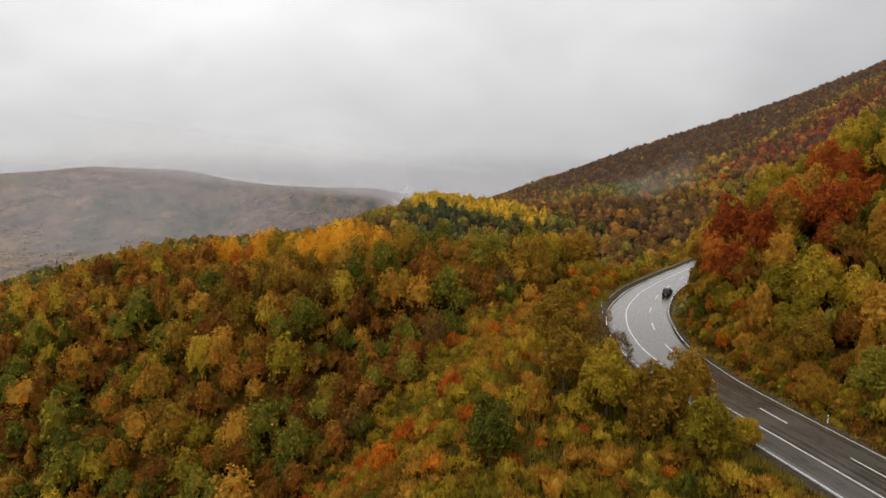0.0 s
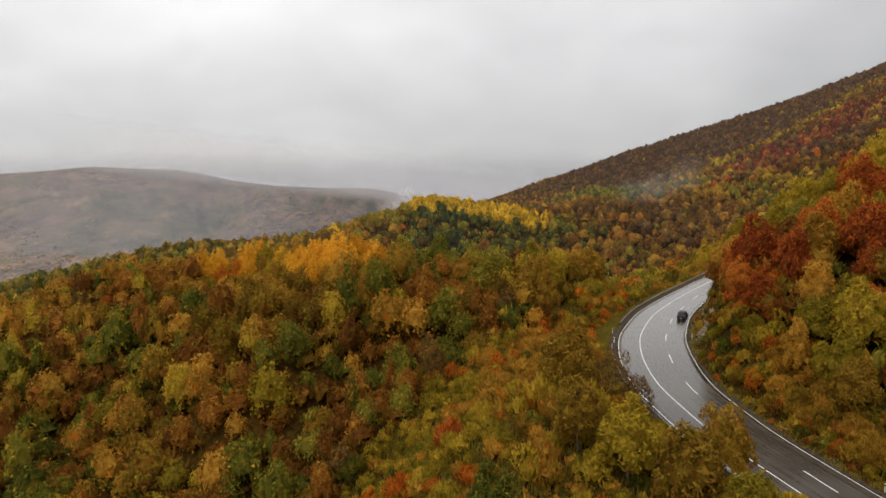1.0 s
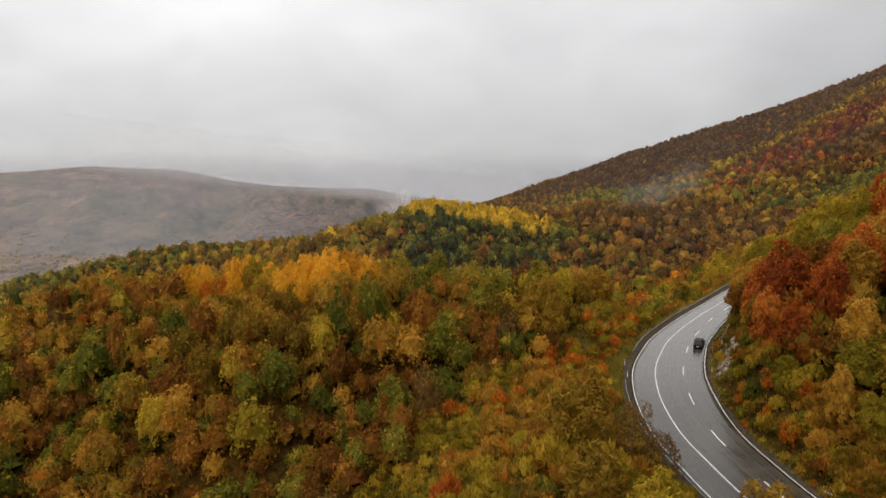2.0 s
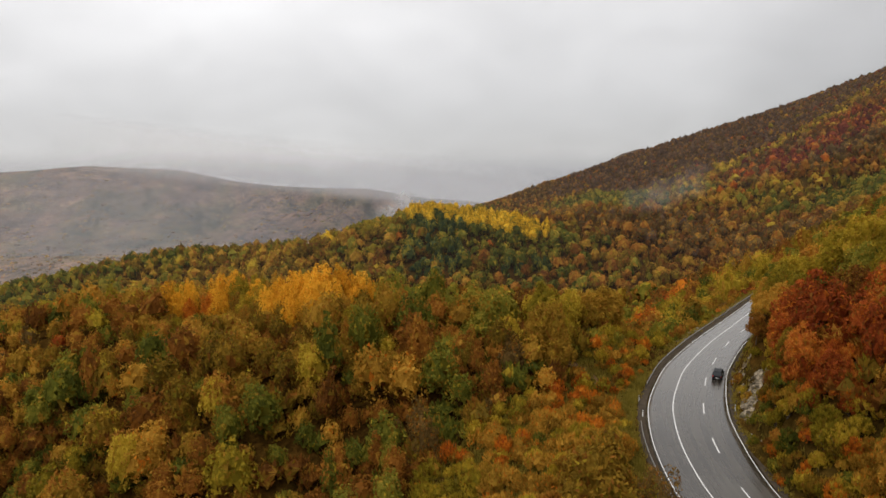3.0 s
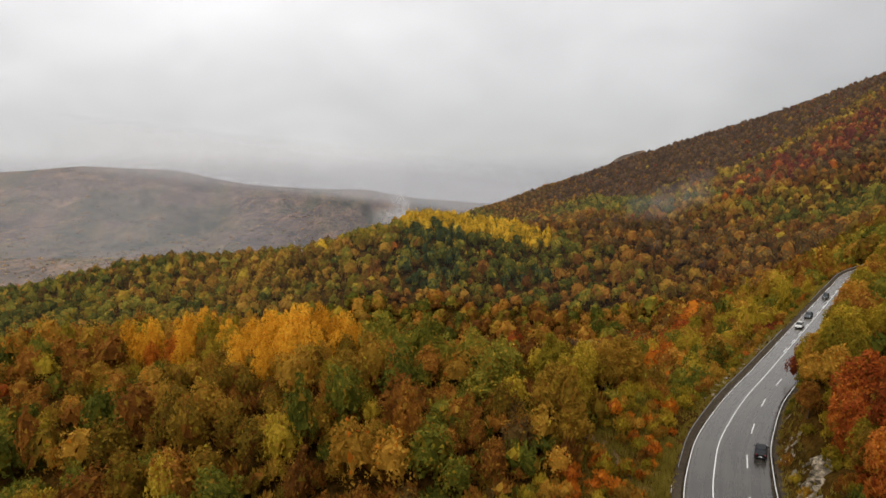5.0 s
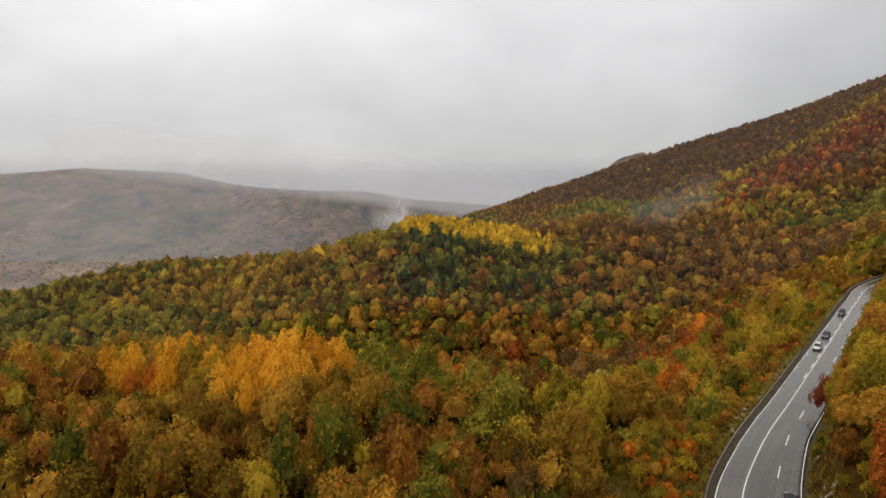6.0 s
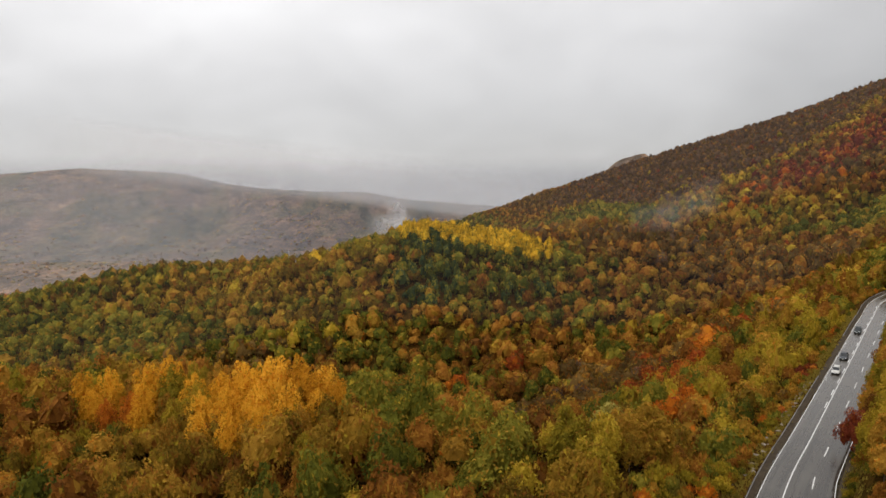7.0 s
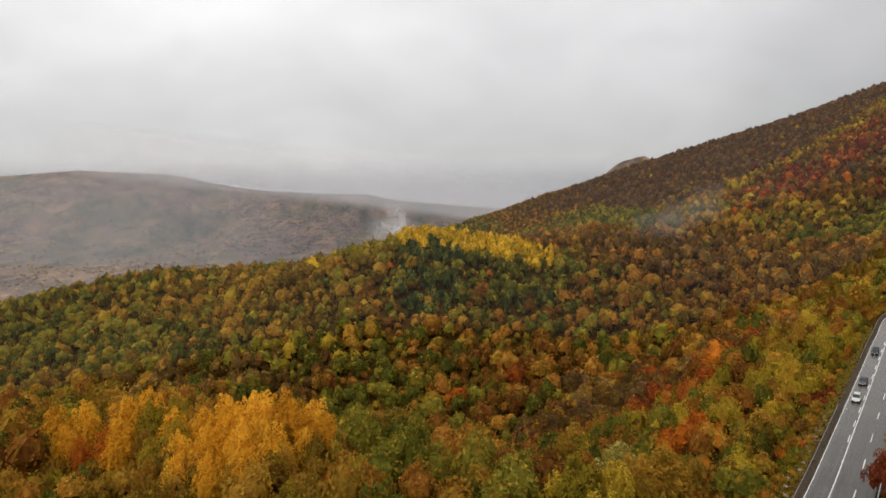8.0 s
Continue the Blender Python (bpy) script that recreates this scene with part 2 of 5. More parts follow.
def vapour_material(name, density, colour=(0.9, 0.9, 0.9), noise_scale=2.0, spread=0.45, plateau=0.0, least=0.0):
    """Thin cloud, or a sheet tinted to stand in for haze: mostly clear, it scatters the daylight; UV fades it out
    towards its rim.
    """
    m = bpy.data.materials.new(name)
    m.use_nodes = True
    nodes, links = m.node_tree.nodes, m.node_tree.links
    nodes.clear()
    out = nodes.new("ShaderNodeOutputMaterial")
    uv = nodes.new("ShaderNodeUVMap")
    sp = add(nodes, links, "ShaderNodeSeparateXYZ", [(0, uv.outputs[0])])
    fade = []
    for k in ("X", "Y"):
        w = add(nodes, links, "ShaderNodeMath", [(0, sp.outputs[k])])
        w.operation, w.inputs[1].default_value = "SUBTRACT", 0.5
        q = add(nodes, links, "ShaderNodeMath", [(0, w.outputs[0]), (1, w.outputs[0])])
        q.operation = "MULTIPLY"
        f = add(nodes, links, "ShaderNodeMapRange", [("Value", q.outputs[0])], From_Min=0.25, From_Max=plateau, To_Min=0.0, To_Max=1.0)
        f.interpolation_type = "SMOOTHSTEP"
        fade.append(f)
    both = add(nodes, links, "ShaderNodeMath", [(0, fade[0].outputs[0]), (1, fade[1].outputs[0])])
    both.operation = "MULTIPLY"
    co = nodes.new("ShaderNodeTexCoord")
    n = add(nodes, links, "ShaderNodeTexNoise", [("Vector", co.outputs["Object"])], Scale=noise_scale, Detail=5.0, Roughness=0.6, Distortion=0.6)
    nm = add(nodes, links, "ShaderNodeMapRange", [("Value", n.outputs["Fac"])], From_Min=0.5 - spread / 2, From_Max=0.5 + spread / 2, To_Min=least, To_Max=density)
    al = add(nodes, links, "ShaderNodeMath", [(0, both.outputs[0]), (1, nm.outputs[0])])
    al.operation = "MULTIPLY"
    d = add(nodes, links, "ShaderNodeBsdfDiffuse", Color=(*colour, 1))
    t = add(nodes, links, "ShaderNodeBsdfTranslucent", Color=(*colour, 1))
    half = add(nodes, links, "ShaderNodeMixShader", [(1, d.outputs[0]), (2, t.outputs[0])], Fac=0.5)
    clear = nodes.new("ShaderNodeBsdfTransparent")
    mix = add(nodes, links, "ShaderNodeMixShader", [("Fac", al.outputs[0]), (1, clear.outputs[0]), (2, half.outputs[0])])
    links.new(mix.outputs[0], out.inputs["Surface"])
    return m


BARK = bark_material()
GROUND = cover_material("leaf_litter", [(0.3, (0.03, 0.018, 0.004)), (0.5, (0.055, 0.03, 0.007)), (0.7, (0.04, 0.03, 0.007))], [(0.35, (0.5, 0.5, 0.5)), (0.65, (1.3, 1.2, 1.1))], 1.2, (0.03, 0.2))
HEATH = cover_material("far_hill_scrub", [(0.34, (0.05, 0.056, 0.036)), (0.44, (0.112, 0.093, 0.058)), (0.5, (0.15, 0.105, 0.08)), (0.57, (0.1, 0.075, 0.064)), (0.66, (0.165, 0.135, 0.067))], [(0.36, (0.4, 0.44, 0.42)), (0.48, (0.85, 0.86, 0.84)), (0.56, (1.12, 1.06, 1.0)), (0.68, (1.6, 1.42, 1.2))], 0.11, (0.003, 0.018), 0.2, 0.6)
ASPHALT = asphalt_material()
PAINT = plain_material("road_paint", (0.5, 0.49, 0.47), 0.6, 0, 0.2, 5.0)
STEEL = plain_material("galvanised_steel", (0.36, 0.35, 0.34), 0.5, 0.7, 0.25, 2.0)
RUSTY = plain_material("weathered_steel", (0.13, 0.095, 0.07), 0.7, 0.3, 0.4, 2.0)
POST = plain_material("white_plastic", (0.75, 0.75, 0.73), 0.5, 0, 0.1, 4.0)
BLACK = plain_material("black_plastic", (0.02, 0.02, 0.02), 0.5, 0, 0.2, 4.0)
RED = plain_material("red_reflector", (0.5, 0.04, 0.03), 0.3, 0, 0.1, 4.0)
VERGE = plain_material("gravel_verge", (0.042, 0.031, 0.02), 0.95, 0, 0.5, 1.2, 0.1, 0.08)
DIRT = plain_material("brown_dirt", (0.11, 0.062, 0.03), 1.0, 0, 0.35, 0.8, 0.0, 0.1)
ROCK = cover_material("limestone", [(0.36, (0.1, 0.085, 0.062)), (0.5, (0.21, 0.18, 0.14)), (0.62, (0.3, 0.262, 0.205)), (0.7, (0.11, 0.1, 0.05))], [(0.38, (0.5, 0.5, 0.5)), (0.6, (1.15, 1.12, 1.08))], 2.6, (0.3, 0.9), 0.5)
STONE = plain_material("pale_rubble", (0.19, 0.155, 0.115), 0.9, 0, 0.35, 1.5, 0.2, 0.1)
GRASS = leaf_material("verge_grass", (0.09, 0.075, 0.011), (0.18, 0.14, 0.02), (0.3, 0.215, 0.04))
CONCRETE = plain_material("concrete", (0.42, 0.41, 0.39), 0.9, 0, 0.25, 2.0, 0.2, 0.02)


# ---------------------------------------------------------------- building helpers
def part(name, bm, mat, parent=None, label="", smooth=False):
    """Links a bmesh as one mesh object, under a thing or a part."""
    me = bpy.data.meshes.new(name)
    bm.to_mesh(me)
    bm.free()
    return mesh_part(name, me, mat, parent, label, smooth)


def mesh_part(name, me, mat, parent=None, label="", smooth=False):
    for m in mat if isinstance(mat, (list, tuple)) else [mat]:
        if m.name not in me.materials:
            me.materials.append(m)
    if smooth:
        me.polygons.foreach_set("use_smooth", np.ones(len(me.polygons), bool))
    ob = new(name, me)
    if parent is not None:
        ob.parent = parent
    if label:
        tagged(ob, label)
    return ob


def array_mesh(name, verts, faces, slots=None, uv=None):
    """A mesh from arrays: verts (n, 3), faces (m, 3 or 4)."""
    me = bpy.data.meshes.new(name)
    verts, faces = np.asarray(verts, np.float32), np.asarray(faces, np.int32)
    k = faces.shape[1]
    me.vertices.add(len(verts))
    me.vertices.foreach_set("co", verts.ravel())
    me.loops.add(faces.size)
    me.loops.foreach_set("vertex_index", faces.ravel())
    me.polygons.add(len(faces))
    me.polygons.foreach_set("loop_start", np.arange(len(faces), dtype=np.int32) * k)
    if slots is not None:
        me.polygons.foreach_set("material_index", np.asarray(slots, np.int32))
    if uv is not None:
        layer = me.uv_layers.new(name="UVMap")
        layer.data.foreach_set("uv", np.asarray(uv, np.float32)[faces.ravel()].ravel())
    me.update(calc_edges=True)
    return me


def box(bm, x0, x1, y0, y1, z0, z1, bev=0.0):
    r = bmesh.ops.create_cube(bm, size=1.0, matrix=Matrix.Translation(((x0 + x1) / 2, (y0 + y1) / 2, (z0 + z1) / 2)) @ Matrix.Diagonal((x1 - x0, y1 - y0, z1 - z0, 1)))
    if bev:
        edges = list({e for v in r["verts"] for e in v.link_edges})
        bmesh.ops.bevel(bm, geom=edges, offset=bev, segments=2, affect="EDGES")


def smooth01(t):
    t = np.clip(t, 0, 1)
    return t * t * (3 - 2 * t)


# ---------------------------------------------------------------- the road's line
ROAD_PLAN = [(70.0, -60.0), (58.0, -10.0), (50.0, 25.0), (45.5, 42.0), (42.5, 55.6), (40.0, 66.0), (37.3, 77.0), (35.2, 87.0), (34.2, 96.0), (33.7, 106.0), (34.8, 117.4), (37.0, 127.6), (39.5, 135.5), (43.2, 144.1), (47.8, 153.4), (54.5, 164.0), (62.4, 175.2), (73.3, 189.1), (86.6, 206.3), (105.8, 231.1), (124.3, 255.1), (142.8, 278.9), (166.7, 307.5), (203.6, 334.7), (254.3, 352.9), (329.5, 365.0)]


def catmull(points, step=1.0):
    p = np.array([points[0], *points, points[-1]], float)
    out = []
    for i in range(1, len(p) - 2):
        n = max(2, int(np.linalg.norm(p[i + 1] - p[i]) / step))
        t = np.linspace(0, 1, n, endpoint=False)[:, None]
        a, b, c, d = p[i - 1], p[i], p[i + 1], p[i + 2]
        out.append(0.5 * (2 * b + (c - a) * t + (2 * a - 5 * b + 4 * c - d) * t**2 + (3 * b - a - 3 * c + d) * t**3))
    return np.vstack([*out, p[-2:-1]])


LINE = catmull(ROAD_PLAN, 1.0)
SEG = np.diff(LINE, axis=0)
RUN = np.r_[0, np.cumsum(np.linalg.norm(SEG, axis=1))]
HEAD = np.gradient(LINE, axis=0)
HEAD /= np.linalg.norm(HEAD, axis=1)[:, None]
RIGHT = np.stack([HEAD[:, 1], -HEAD[:, 0]], 1)


def road_z(y):
    return 14.28 + 0.036 * (np.minimum(y, 330) - 93.6) - 0.9 * smooth01((np.asarray(y) - 115) / 65)


LINE_Z = road_z(LINE[:, 1])
# distance of the painted lines from the solid line, wider through the bend
OFF_LEFT = -np.interp(LINE[:, 1], [60, 100, 130, 175], [3.8, 4.0, 3.9, 3.3])
OFF_DASH = np.interp(LINE[:, 1], [60, 100, 120, 140, 157, 175], [3.8, 4.4, 4.75, 4.75, 4.2, 3.3])
OFF_RIGHT = np.interp(LINE[:, 1], [60, 100, 120, 137, 150, 175], [7.4, 8.05, 8.65, 8.4, 7.9, 6.5])


def near_road(x, y):
    """Signed distance from the solid line (right is positive), and the index of the nearest point of the line."""
    x, y = np.ravel(x), np.ravel(y)
    d, idx = np.empty(len(x)), np.empty(len(x), int)
    for s in range(0, len(x), 20000):
        q = np.stack([x[s:s + 20000], y[s:s + 20000]], 1)
        dist = ((q[:, None, :] - LINE[None]) ** 2).sum(-1)
        i = dist.argmin(1)
        side = ((q - LINE[i]) * RIGHT[i]).sum(1)
        d[s:s + 20000], idx[s:s + 20000] = np.sqrt(dist[np.arange(len(i)), i]) * np.where(side < 0, -1, 1), i
    return d, idx


# ---------------------------------------------------------------- the lie of the land
# heights of a fan-shaped net: rows go away from the near end of the valley, columns from its west side to its east side
NET = np.array([
    (-32, -26, -21, -19, -23, -32, -45),
    (-32, -25, -18, -12, -7, -6, -6),
    (-31, -22, -15, -7, 5, 20, 36),
    (-28, -19, -11, -4, 10, 37, 77),
    (-25, -18, -7, 2, 8, 35, 87),
    (-21, -24, -15, 19, 0, 22, 71),
    (-19, -35, -53, 5, 19, 58, 76),
    (-30, -18, 10, 25, 10, 83, 99),
    (-46, -5, 40, 5, 5, 55, 118),
    (-71, -63, -68, -109, -5, 60, 141),
    (-110, -103, -49, 6, -66, 37, 177),
    (-142, -37, 3, 36, 17, 82, 262),
    (-179, -123, -137, -86, 59, 160, 387),
    (-232, -208, -156, 5, 150, 267, 507)
], float)
NET_V, NET_DV, NET_U, NET_DU = -1.1, 0.3, -0.9, 0.3
# knolls and hollows: x, y, radius, height
KNOLLS = [
    (67, 153, 17, 7.0), (54, 117, 13, 5.0), (-31, 119, 9, -4.5), (-18, 134, 10, -4.5), (-4, 138, 9, -4.0),
    (10, 88, 19, 8.5), (85, 133, 21, 11.0), (-15, 112, 21, -8.2), (-22, 618, 81, 18.8), (42, 81, 16, -0.5), (76, 494, 100, -10.2),
    (-13, 183, 29, 3.9), (43, 209, 30, -9.5), (41, 141, 22, -4.7), (58, 107, 18, 6.2), (29, 170, 25, 7.2), (112, 330, 47, 7.3),
    (-45, 770, 149, -10.9), (167, 293, 39, -3.4), (-298, 770, 100, 12.7), (79, 224, 31, 2.4), (-240, 601, 119, -13.3), (187, 609, 88, 9.4),
    (39, 97, 17, -2.9), (10, 115, 19, 3.4), (360, 641, 84, -10.1), (-43, 126, 21, 3.0), (-78, 143, 24, -3.1), (62, 83, 17, -4.7),
]


def spline(t, n):
    t = np.clip(t, 0, n - 1.0001)
    i = np.floor(t).astype(int)
    f = t - i
    w = [(1 - f) ** 3 / 6, (3 * f**3 - 6 * f**2 + 4) / 6, (-3 * f**3 + 3 * f**2 + 3 * f + 1) / 6, f**3 / 6]
    return [(np.clip(i + k - 1, 0, n - 1), w[k]) for k in range(4)]


def fbm(x, y, size, octaves=4, seed=0.0):
    """Smooth noise from sums of turned sine waves; about -1 to 1."""
    total, amp = 0, 1.0
    for o in range(octaves):
        k = 2**o / size
        a = 0.9 + 1.7 * o + seed
        u, v = x * math.cos(a) + y * math.sin(a), -x * math.sin(a) + y * math.cos(a)
        total = total + amp * (np.sin(u * k * 6.1 + 1.3 * np.sin(v * k * 4.7 + seed)) * np.cos(v * k * 5.3 + 1.1 * np.sin(u * k * 3.9 + o)))
        amp *= 0.5
    return total / 1.6


def wild(x, y):
    """The land before the road was cut into it."""
    x, y = np.asarray(x, float), np.asarray(y, float)
    d = np.maximum(y + 90, 25)
    vs, us = spline((np.log(d / 90) - NET_V) / NET_DV, NET.shape[0]), spline((x / d - NET_U) / NET_DU, NET.shape[1])
    z = sum(wv * wu * NET[iv, iu] for iv, wv in vs for iu, wu in us)
    for kx, ky, r, h in KNOLLS:
        z = z + h * np.exp(-((x - kx) ** 2 + (y - ky) ** 2) / r**2)
    z = z + fbm(x, y, 90, 4) * np.clip(d / 300, 0.3, 3.0) * smooth01((np.hypot(x - 60, y - 150) - 40) / 200)
    # the long hill beyond the valley, cut by a ravine
    crest = np.interp(x, [-4500, -3000, -1979, -1600, -1221, -1000, -843, -600, -363, -212, -60, 190, 500, 4500], [72, 68, 88, 114, 96, 46, 25, 10, 5, -25, -47, -97, -140, -100])
    up = smooth01((y - 1700) / 1200)
    gully = np.abs(fbm(x, y * 0.6, 620, 4, 2.0))
    slope = smooth01((2900 - y) / 500 + 0.1)
    far = -150 + (crest + 150) * up * (1 - 0.55 * smooth01((y - 2950) / 800)) - gully * 120 * up * slope + fbm(x, y, 240, 4, 5.0) * 5 * up * slope
    far = far - 130 * np.exp(-((x + 870 + (y - 2300) * 0.165) / 110) ** 2) * up * slope
    far = far + 298 * np.exp(-((x - 600) / 210) ** 2 - ((y - 2100) / 250) ** 2)
    k = smooth01((y - 1250) / 420)
    return z * (1 - k) + far * k


def land(x, y):
    """Height of the ground, with the road's shelf cut into it."""
    shape = np.shape(x)
    x, y = np.ravel(np.asarray(x, float)), np.ravel(np.asarray(y, float))
    z = wild(x, y)
    close = (y > -90) & (y < 400) & (x > -20) & (x < 380)
    if close.any():
        d, i = near_road(x[close], y[close])
        out = np.where(d > 0, d - OFF_RIGHT[i] - 1.6, -d + OFF_LEFT[i] - 1.9)
        k = 1 - smooth01(out / np.where(d > 0, 3.2, 8.0))
        z[close] = z[close] * (1 - k) + (LINE_Z[i] - 0.16) * k
    return z.reshape(shape)


def stretched(lo, hi, fine_lo, fine_hi, step, grow):
    a = list(np.arange(fine_lo, fine_hi, step))
    s = step
    while a[-1] < hi:
        s *= grow
        a.append(a[-1] + s)
    s, b = step, [a[0]]
    while b[-1] > lo:
        s *= grow
        b.append(b[-1] - s)
    return np.array(b[:0:-1] + a)


GX, GY = stretched(-4300, 4300, -20, 150, 2.2, 1.05), stretched(-500, 4700, 30, 320, 2.2, 1.035)
mx, my = np.meshgrid(GX, GY)
mz = land(mx, my)
nx, ny = len(GX), len(GY)
cell = (np.arange(ny - 1)[:, None] * nx + np.arange(nx - 1)[None]).ravel()
ground = mesh_part("ground", array_mesh("ground", np.stack([mx, my, mz], -1).reshape(-1, 3), np.stack([cell, cell + 1, cell + 1 + nx, cell + nx], 1), (GY[cell // nx] > 1300).astype(np.int32)), [GROUND, HEATH], smooth=True)
tagged(ground, "steep valley ground of leaf litter and dry grass under the woods", "ground", kind="structure")


# ---------------------------------------------------------------- road, markings, verge
def ribbon(name, i0, i1, left, right, lift, mat, parent=None, cols=2, label="", drop=0.0):
    """A strip along the road between two offsets from its solid line; drop closes its sides downwards."""
    idx = np.arange(i0, i1)
    offs = np.linspace(0, 1, cols)
    lo, hi = np.broadcast_to(left, LINE_Z.shape)[idx], np.broadcast_to(right, LINE_Z.shape)[idx]
    off = lo[:, None] + (hi - lo)[:, None] * offs
    xy = LINE[idx][:, None] + RIGHT[idx][:, None] * off[..., None]
    z = np.broadcast_to(LINE_Z[idx][:, None] + lift, off.shape)
    v = np.concatenate([xy, z[..., None]], -1)
    uv = np.stack([off, np.broadcast_to(RUN[idx][:, None], off.shape)], -1)
    if drop:
        v = np.concatenate([v[:, :1] - (0, 0, drop), v, v[:, -1:] - (0, 0, drop)], 1)
        uv = np.concatenate([uv[:, :1], uv, uv[:, -1:]], 1)
    c = v.shape[1]
    q = (np.arange(len(idx) - 1)[:, None] * c + np.arange(c - 1)[None]).ravel()
    me = array_mesh(name, v.reshape(-1, 3), np.stack([q, q + 1, q + 1 + c, q + c], 1), uv=uv.reshape(-1, 2))
    return mesh_part(name, me, mat, parent, label)


N = len(LINE)
road = ribbon("road", 0, N - 1, OFF_LEFT - 0.35, OFF_RIGHT + 0.35, 0.0, ASPHALT, cols=12, drop=0.3)
tagged(road, "damp grey three-lane asphalt road with white lines", "road", kind="structure")
verge_l = ribbon("verge", 0, N - 1, OFF_LEFT - 1.7, OFF_LEFT - 0.25, -0.07, VERGE, cols=4, drop=0.3)
tagged(verge_l, "narrow gravel verge beside the asphalt on the valley side", "verge", kind="structure")
verge_r = ribbon("verge", 0, N - 1, OFF_RIGHT + 0.25, OFF_RIGHT + 1.7, -0.07, VERGE, cols=4, drop=0.3)
tagged(verge_r, "narrow gravel verge beside the asphalt on the hill side", "verge", kind="structure")


def at_y(y):
    return int(np.abs(LINE[:, 1] - y).argmin())


ribbon("centre_line", 0, N - 1, -0.085, 0.085, 0.006, PAINT, road, label="solid white line")
ribbon("edge_line", 0, N - 1, OFF_LEFT - 0.065, OFF_LEFT + 0.065, 0.006, PAINT, road, label="white line at the road's edge")
ribbon("edge_line", 0, N - 1, OFF_RIGHT - 0.065, OFF_RIGHT + 0.065, 0.006, PAINT, road, label="white line at the road's edge")


def painted_dash(s0, s1, off, half, name):
    """One painted dash between two runs along the road."""
    s = np.linspace(s0, s1, 6)
    xy = np.stack([np.interp(s, RUN, LINE[:, k]) for k in (0, 1)], 1)
    r = np.stack([np.interp(s, RUN, RIGHT[:, k]) for k in (0, 1)], 1)
    z, o = np.interp(s, RUN, LINE_Z) + 0.007, np.interp(s, RUN, off)
    a, b = xy + r * (o - half)[:, None], xy + r * (o + half)[:, None]
    v = np.concatenate([np.column_stack([a, z]), np.column_stack([b, z])])
    q = np.arange(5)
    mesh_part(name, array_mesh(name, v, np.stack([q, q + 6, q + 7, q + 1], 1)), PAINT, road)


DASH_RUN = np.r_[0, np.cumsum(np.linalg.norm(np.diff(LINE + RIGHT * OFF_DASH[:, None], axis=0), axis=1))]
for k in range(-9, 24):
    s0, s1 = np.interp([135.9 + 14.5 * k, 140.9 + 14.5 * k], DASH_RUN, RUN)
    if 2 < s0 and s1 < RUN[-1] - 4:
        painted_dash(s0, s1, OFF_DASH, 0.09, "lane_dash")
# beyond the bend the solid line has a broken line on its valley side
for k in range(20):
    s0 = RUN[at_y(203)] + 9.5 * k
    painted_dash(s0, s0 + 4.2, np.full(N, -0.36), 0.09, "overtaking_dash")


# ---------------------------------------------------------------- guard rails and marker posts
def road_point(y, off):
    i = at_y(y)
    xy = LINE[i] + RIGHT[i] * off
    return Vector((xy[0], xy[1], LINE_Z[i])), math.degrees(math.atan2(HEAD[i][1], HEAD[i][0]))


def guard_rail(i0, i1):
    rail = new("guard_rail")
    tagged(rail, "weathered steel guard rail with a wave-shaped beam on short posts", "guard rail", group="guard rails along the road")
    base = Vector((*(LINE[i0] + RIGHT[i0] * (OFF_LEFT[i0] - 1.25)), LINE_Z[i0]))
    rail.location = base
    prof = [(0.00, 0.42), (0.05, 0.46), (0.05, 0.52), (0.0, 0.565), (0.0, 0.605), (0.05, 0.65), (0.05, 0.71), (0.0, 0.75), (-0.02, 0.75), (-0.02, 0.42)]
    idx = np.arange(i0, i1)
    v = []
    for i in idx:
        for o, z in prof:
            p = LINE[i] + RIGHT[i] * (OFF_LEFT[i] - 1.25 + o)
            v.append((p[0] - base.x, p[1] - base.y, LINE_Z[i] + z - base.z))
    c = len(prof)
    f = [(a * c + b, a * c + (b + 1) % c, (a + 1) * c + (b + 1) % c, (a + 1) * c + b) for a in range(len(idx) - 1) for b in range(c)]
    mesh_part("beam", array_mesh("beam", v, f), STEEL, rail, "grey galvanised beam")
    proto = None
    for i in idx[1::4]:
        p = LINE[i] + RIGHT[i] * (OFF_LEFT[i] - 1.34)
        if proto is None:
            bm = bmesh.new()
            box(bm, -0.06, 0.06, -0.05, 0.05, -0.6, 0.74, 0.012)
            post = part("post", bm, RUSTY, rail)
            proto = post.data
        else:
            post = new("post", proto)
            post.parent = rail
        post.location = (p[0] - base.x, p[1] - base.y, LINE_Z[i] - base.z)
        post.rotation_euler[2] = math.atan2(HEAD[i][1], HEAD[i][0])
    return rail


for y0, y1 in ((-20, 126), (141, 220), (254, 345)):
    guard_rail(at_y(y0), at_y(y1))


def marker_post():
    post = new("marker_post")
    bm = bmesh.new()
    box(bm, -0.06, 0.06, -0.045, 0.045, -0.25, 1.0, 0.02)
    part("shaft", bm, POST, post, "white plastic shaft")
    bm = bmesh.new()
    box(bm, -0.064, 0.064, -0.049, 0.049, 0.68, 0.88, 0.015)
    band = part("band", bm, BLACK, post, "black band")
    bm = bmesh.new()
    box(bm, -0.068, -0.062, -0.025, 0.025, 0.71, 0.85)
    part("reflector", bm, RED, band, "small red reflector")
    tagged(post, "white roadside marker post with a black band", "marker post", group="marker posts along the road")
    return post


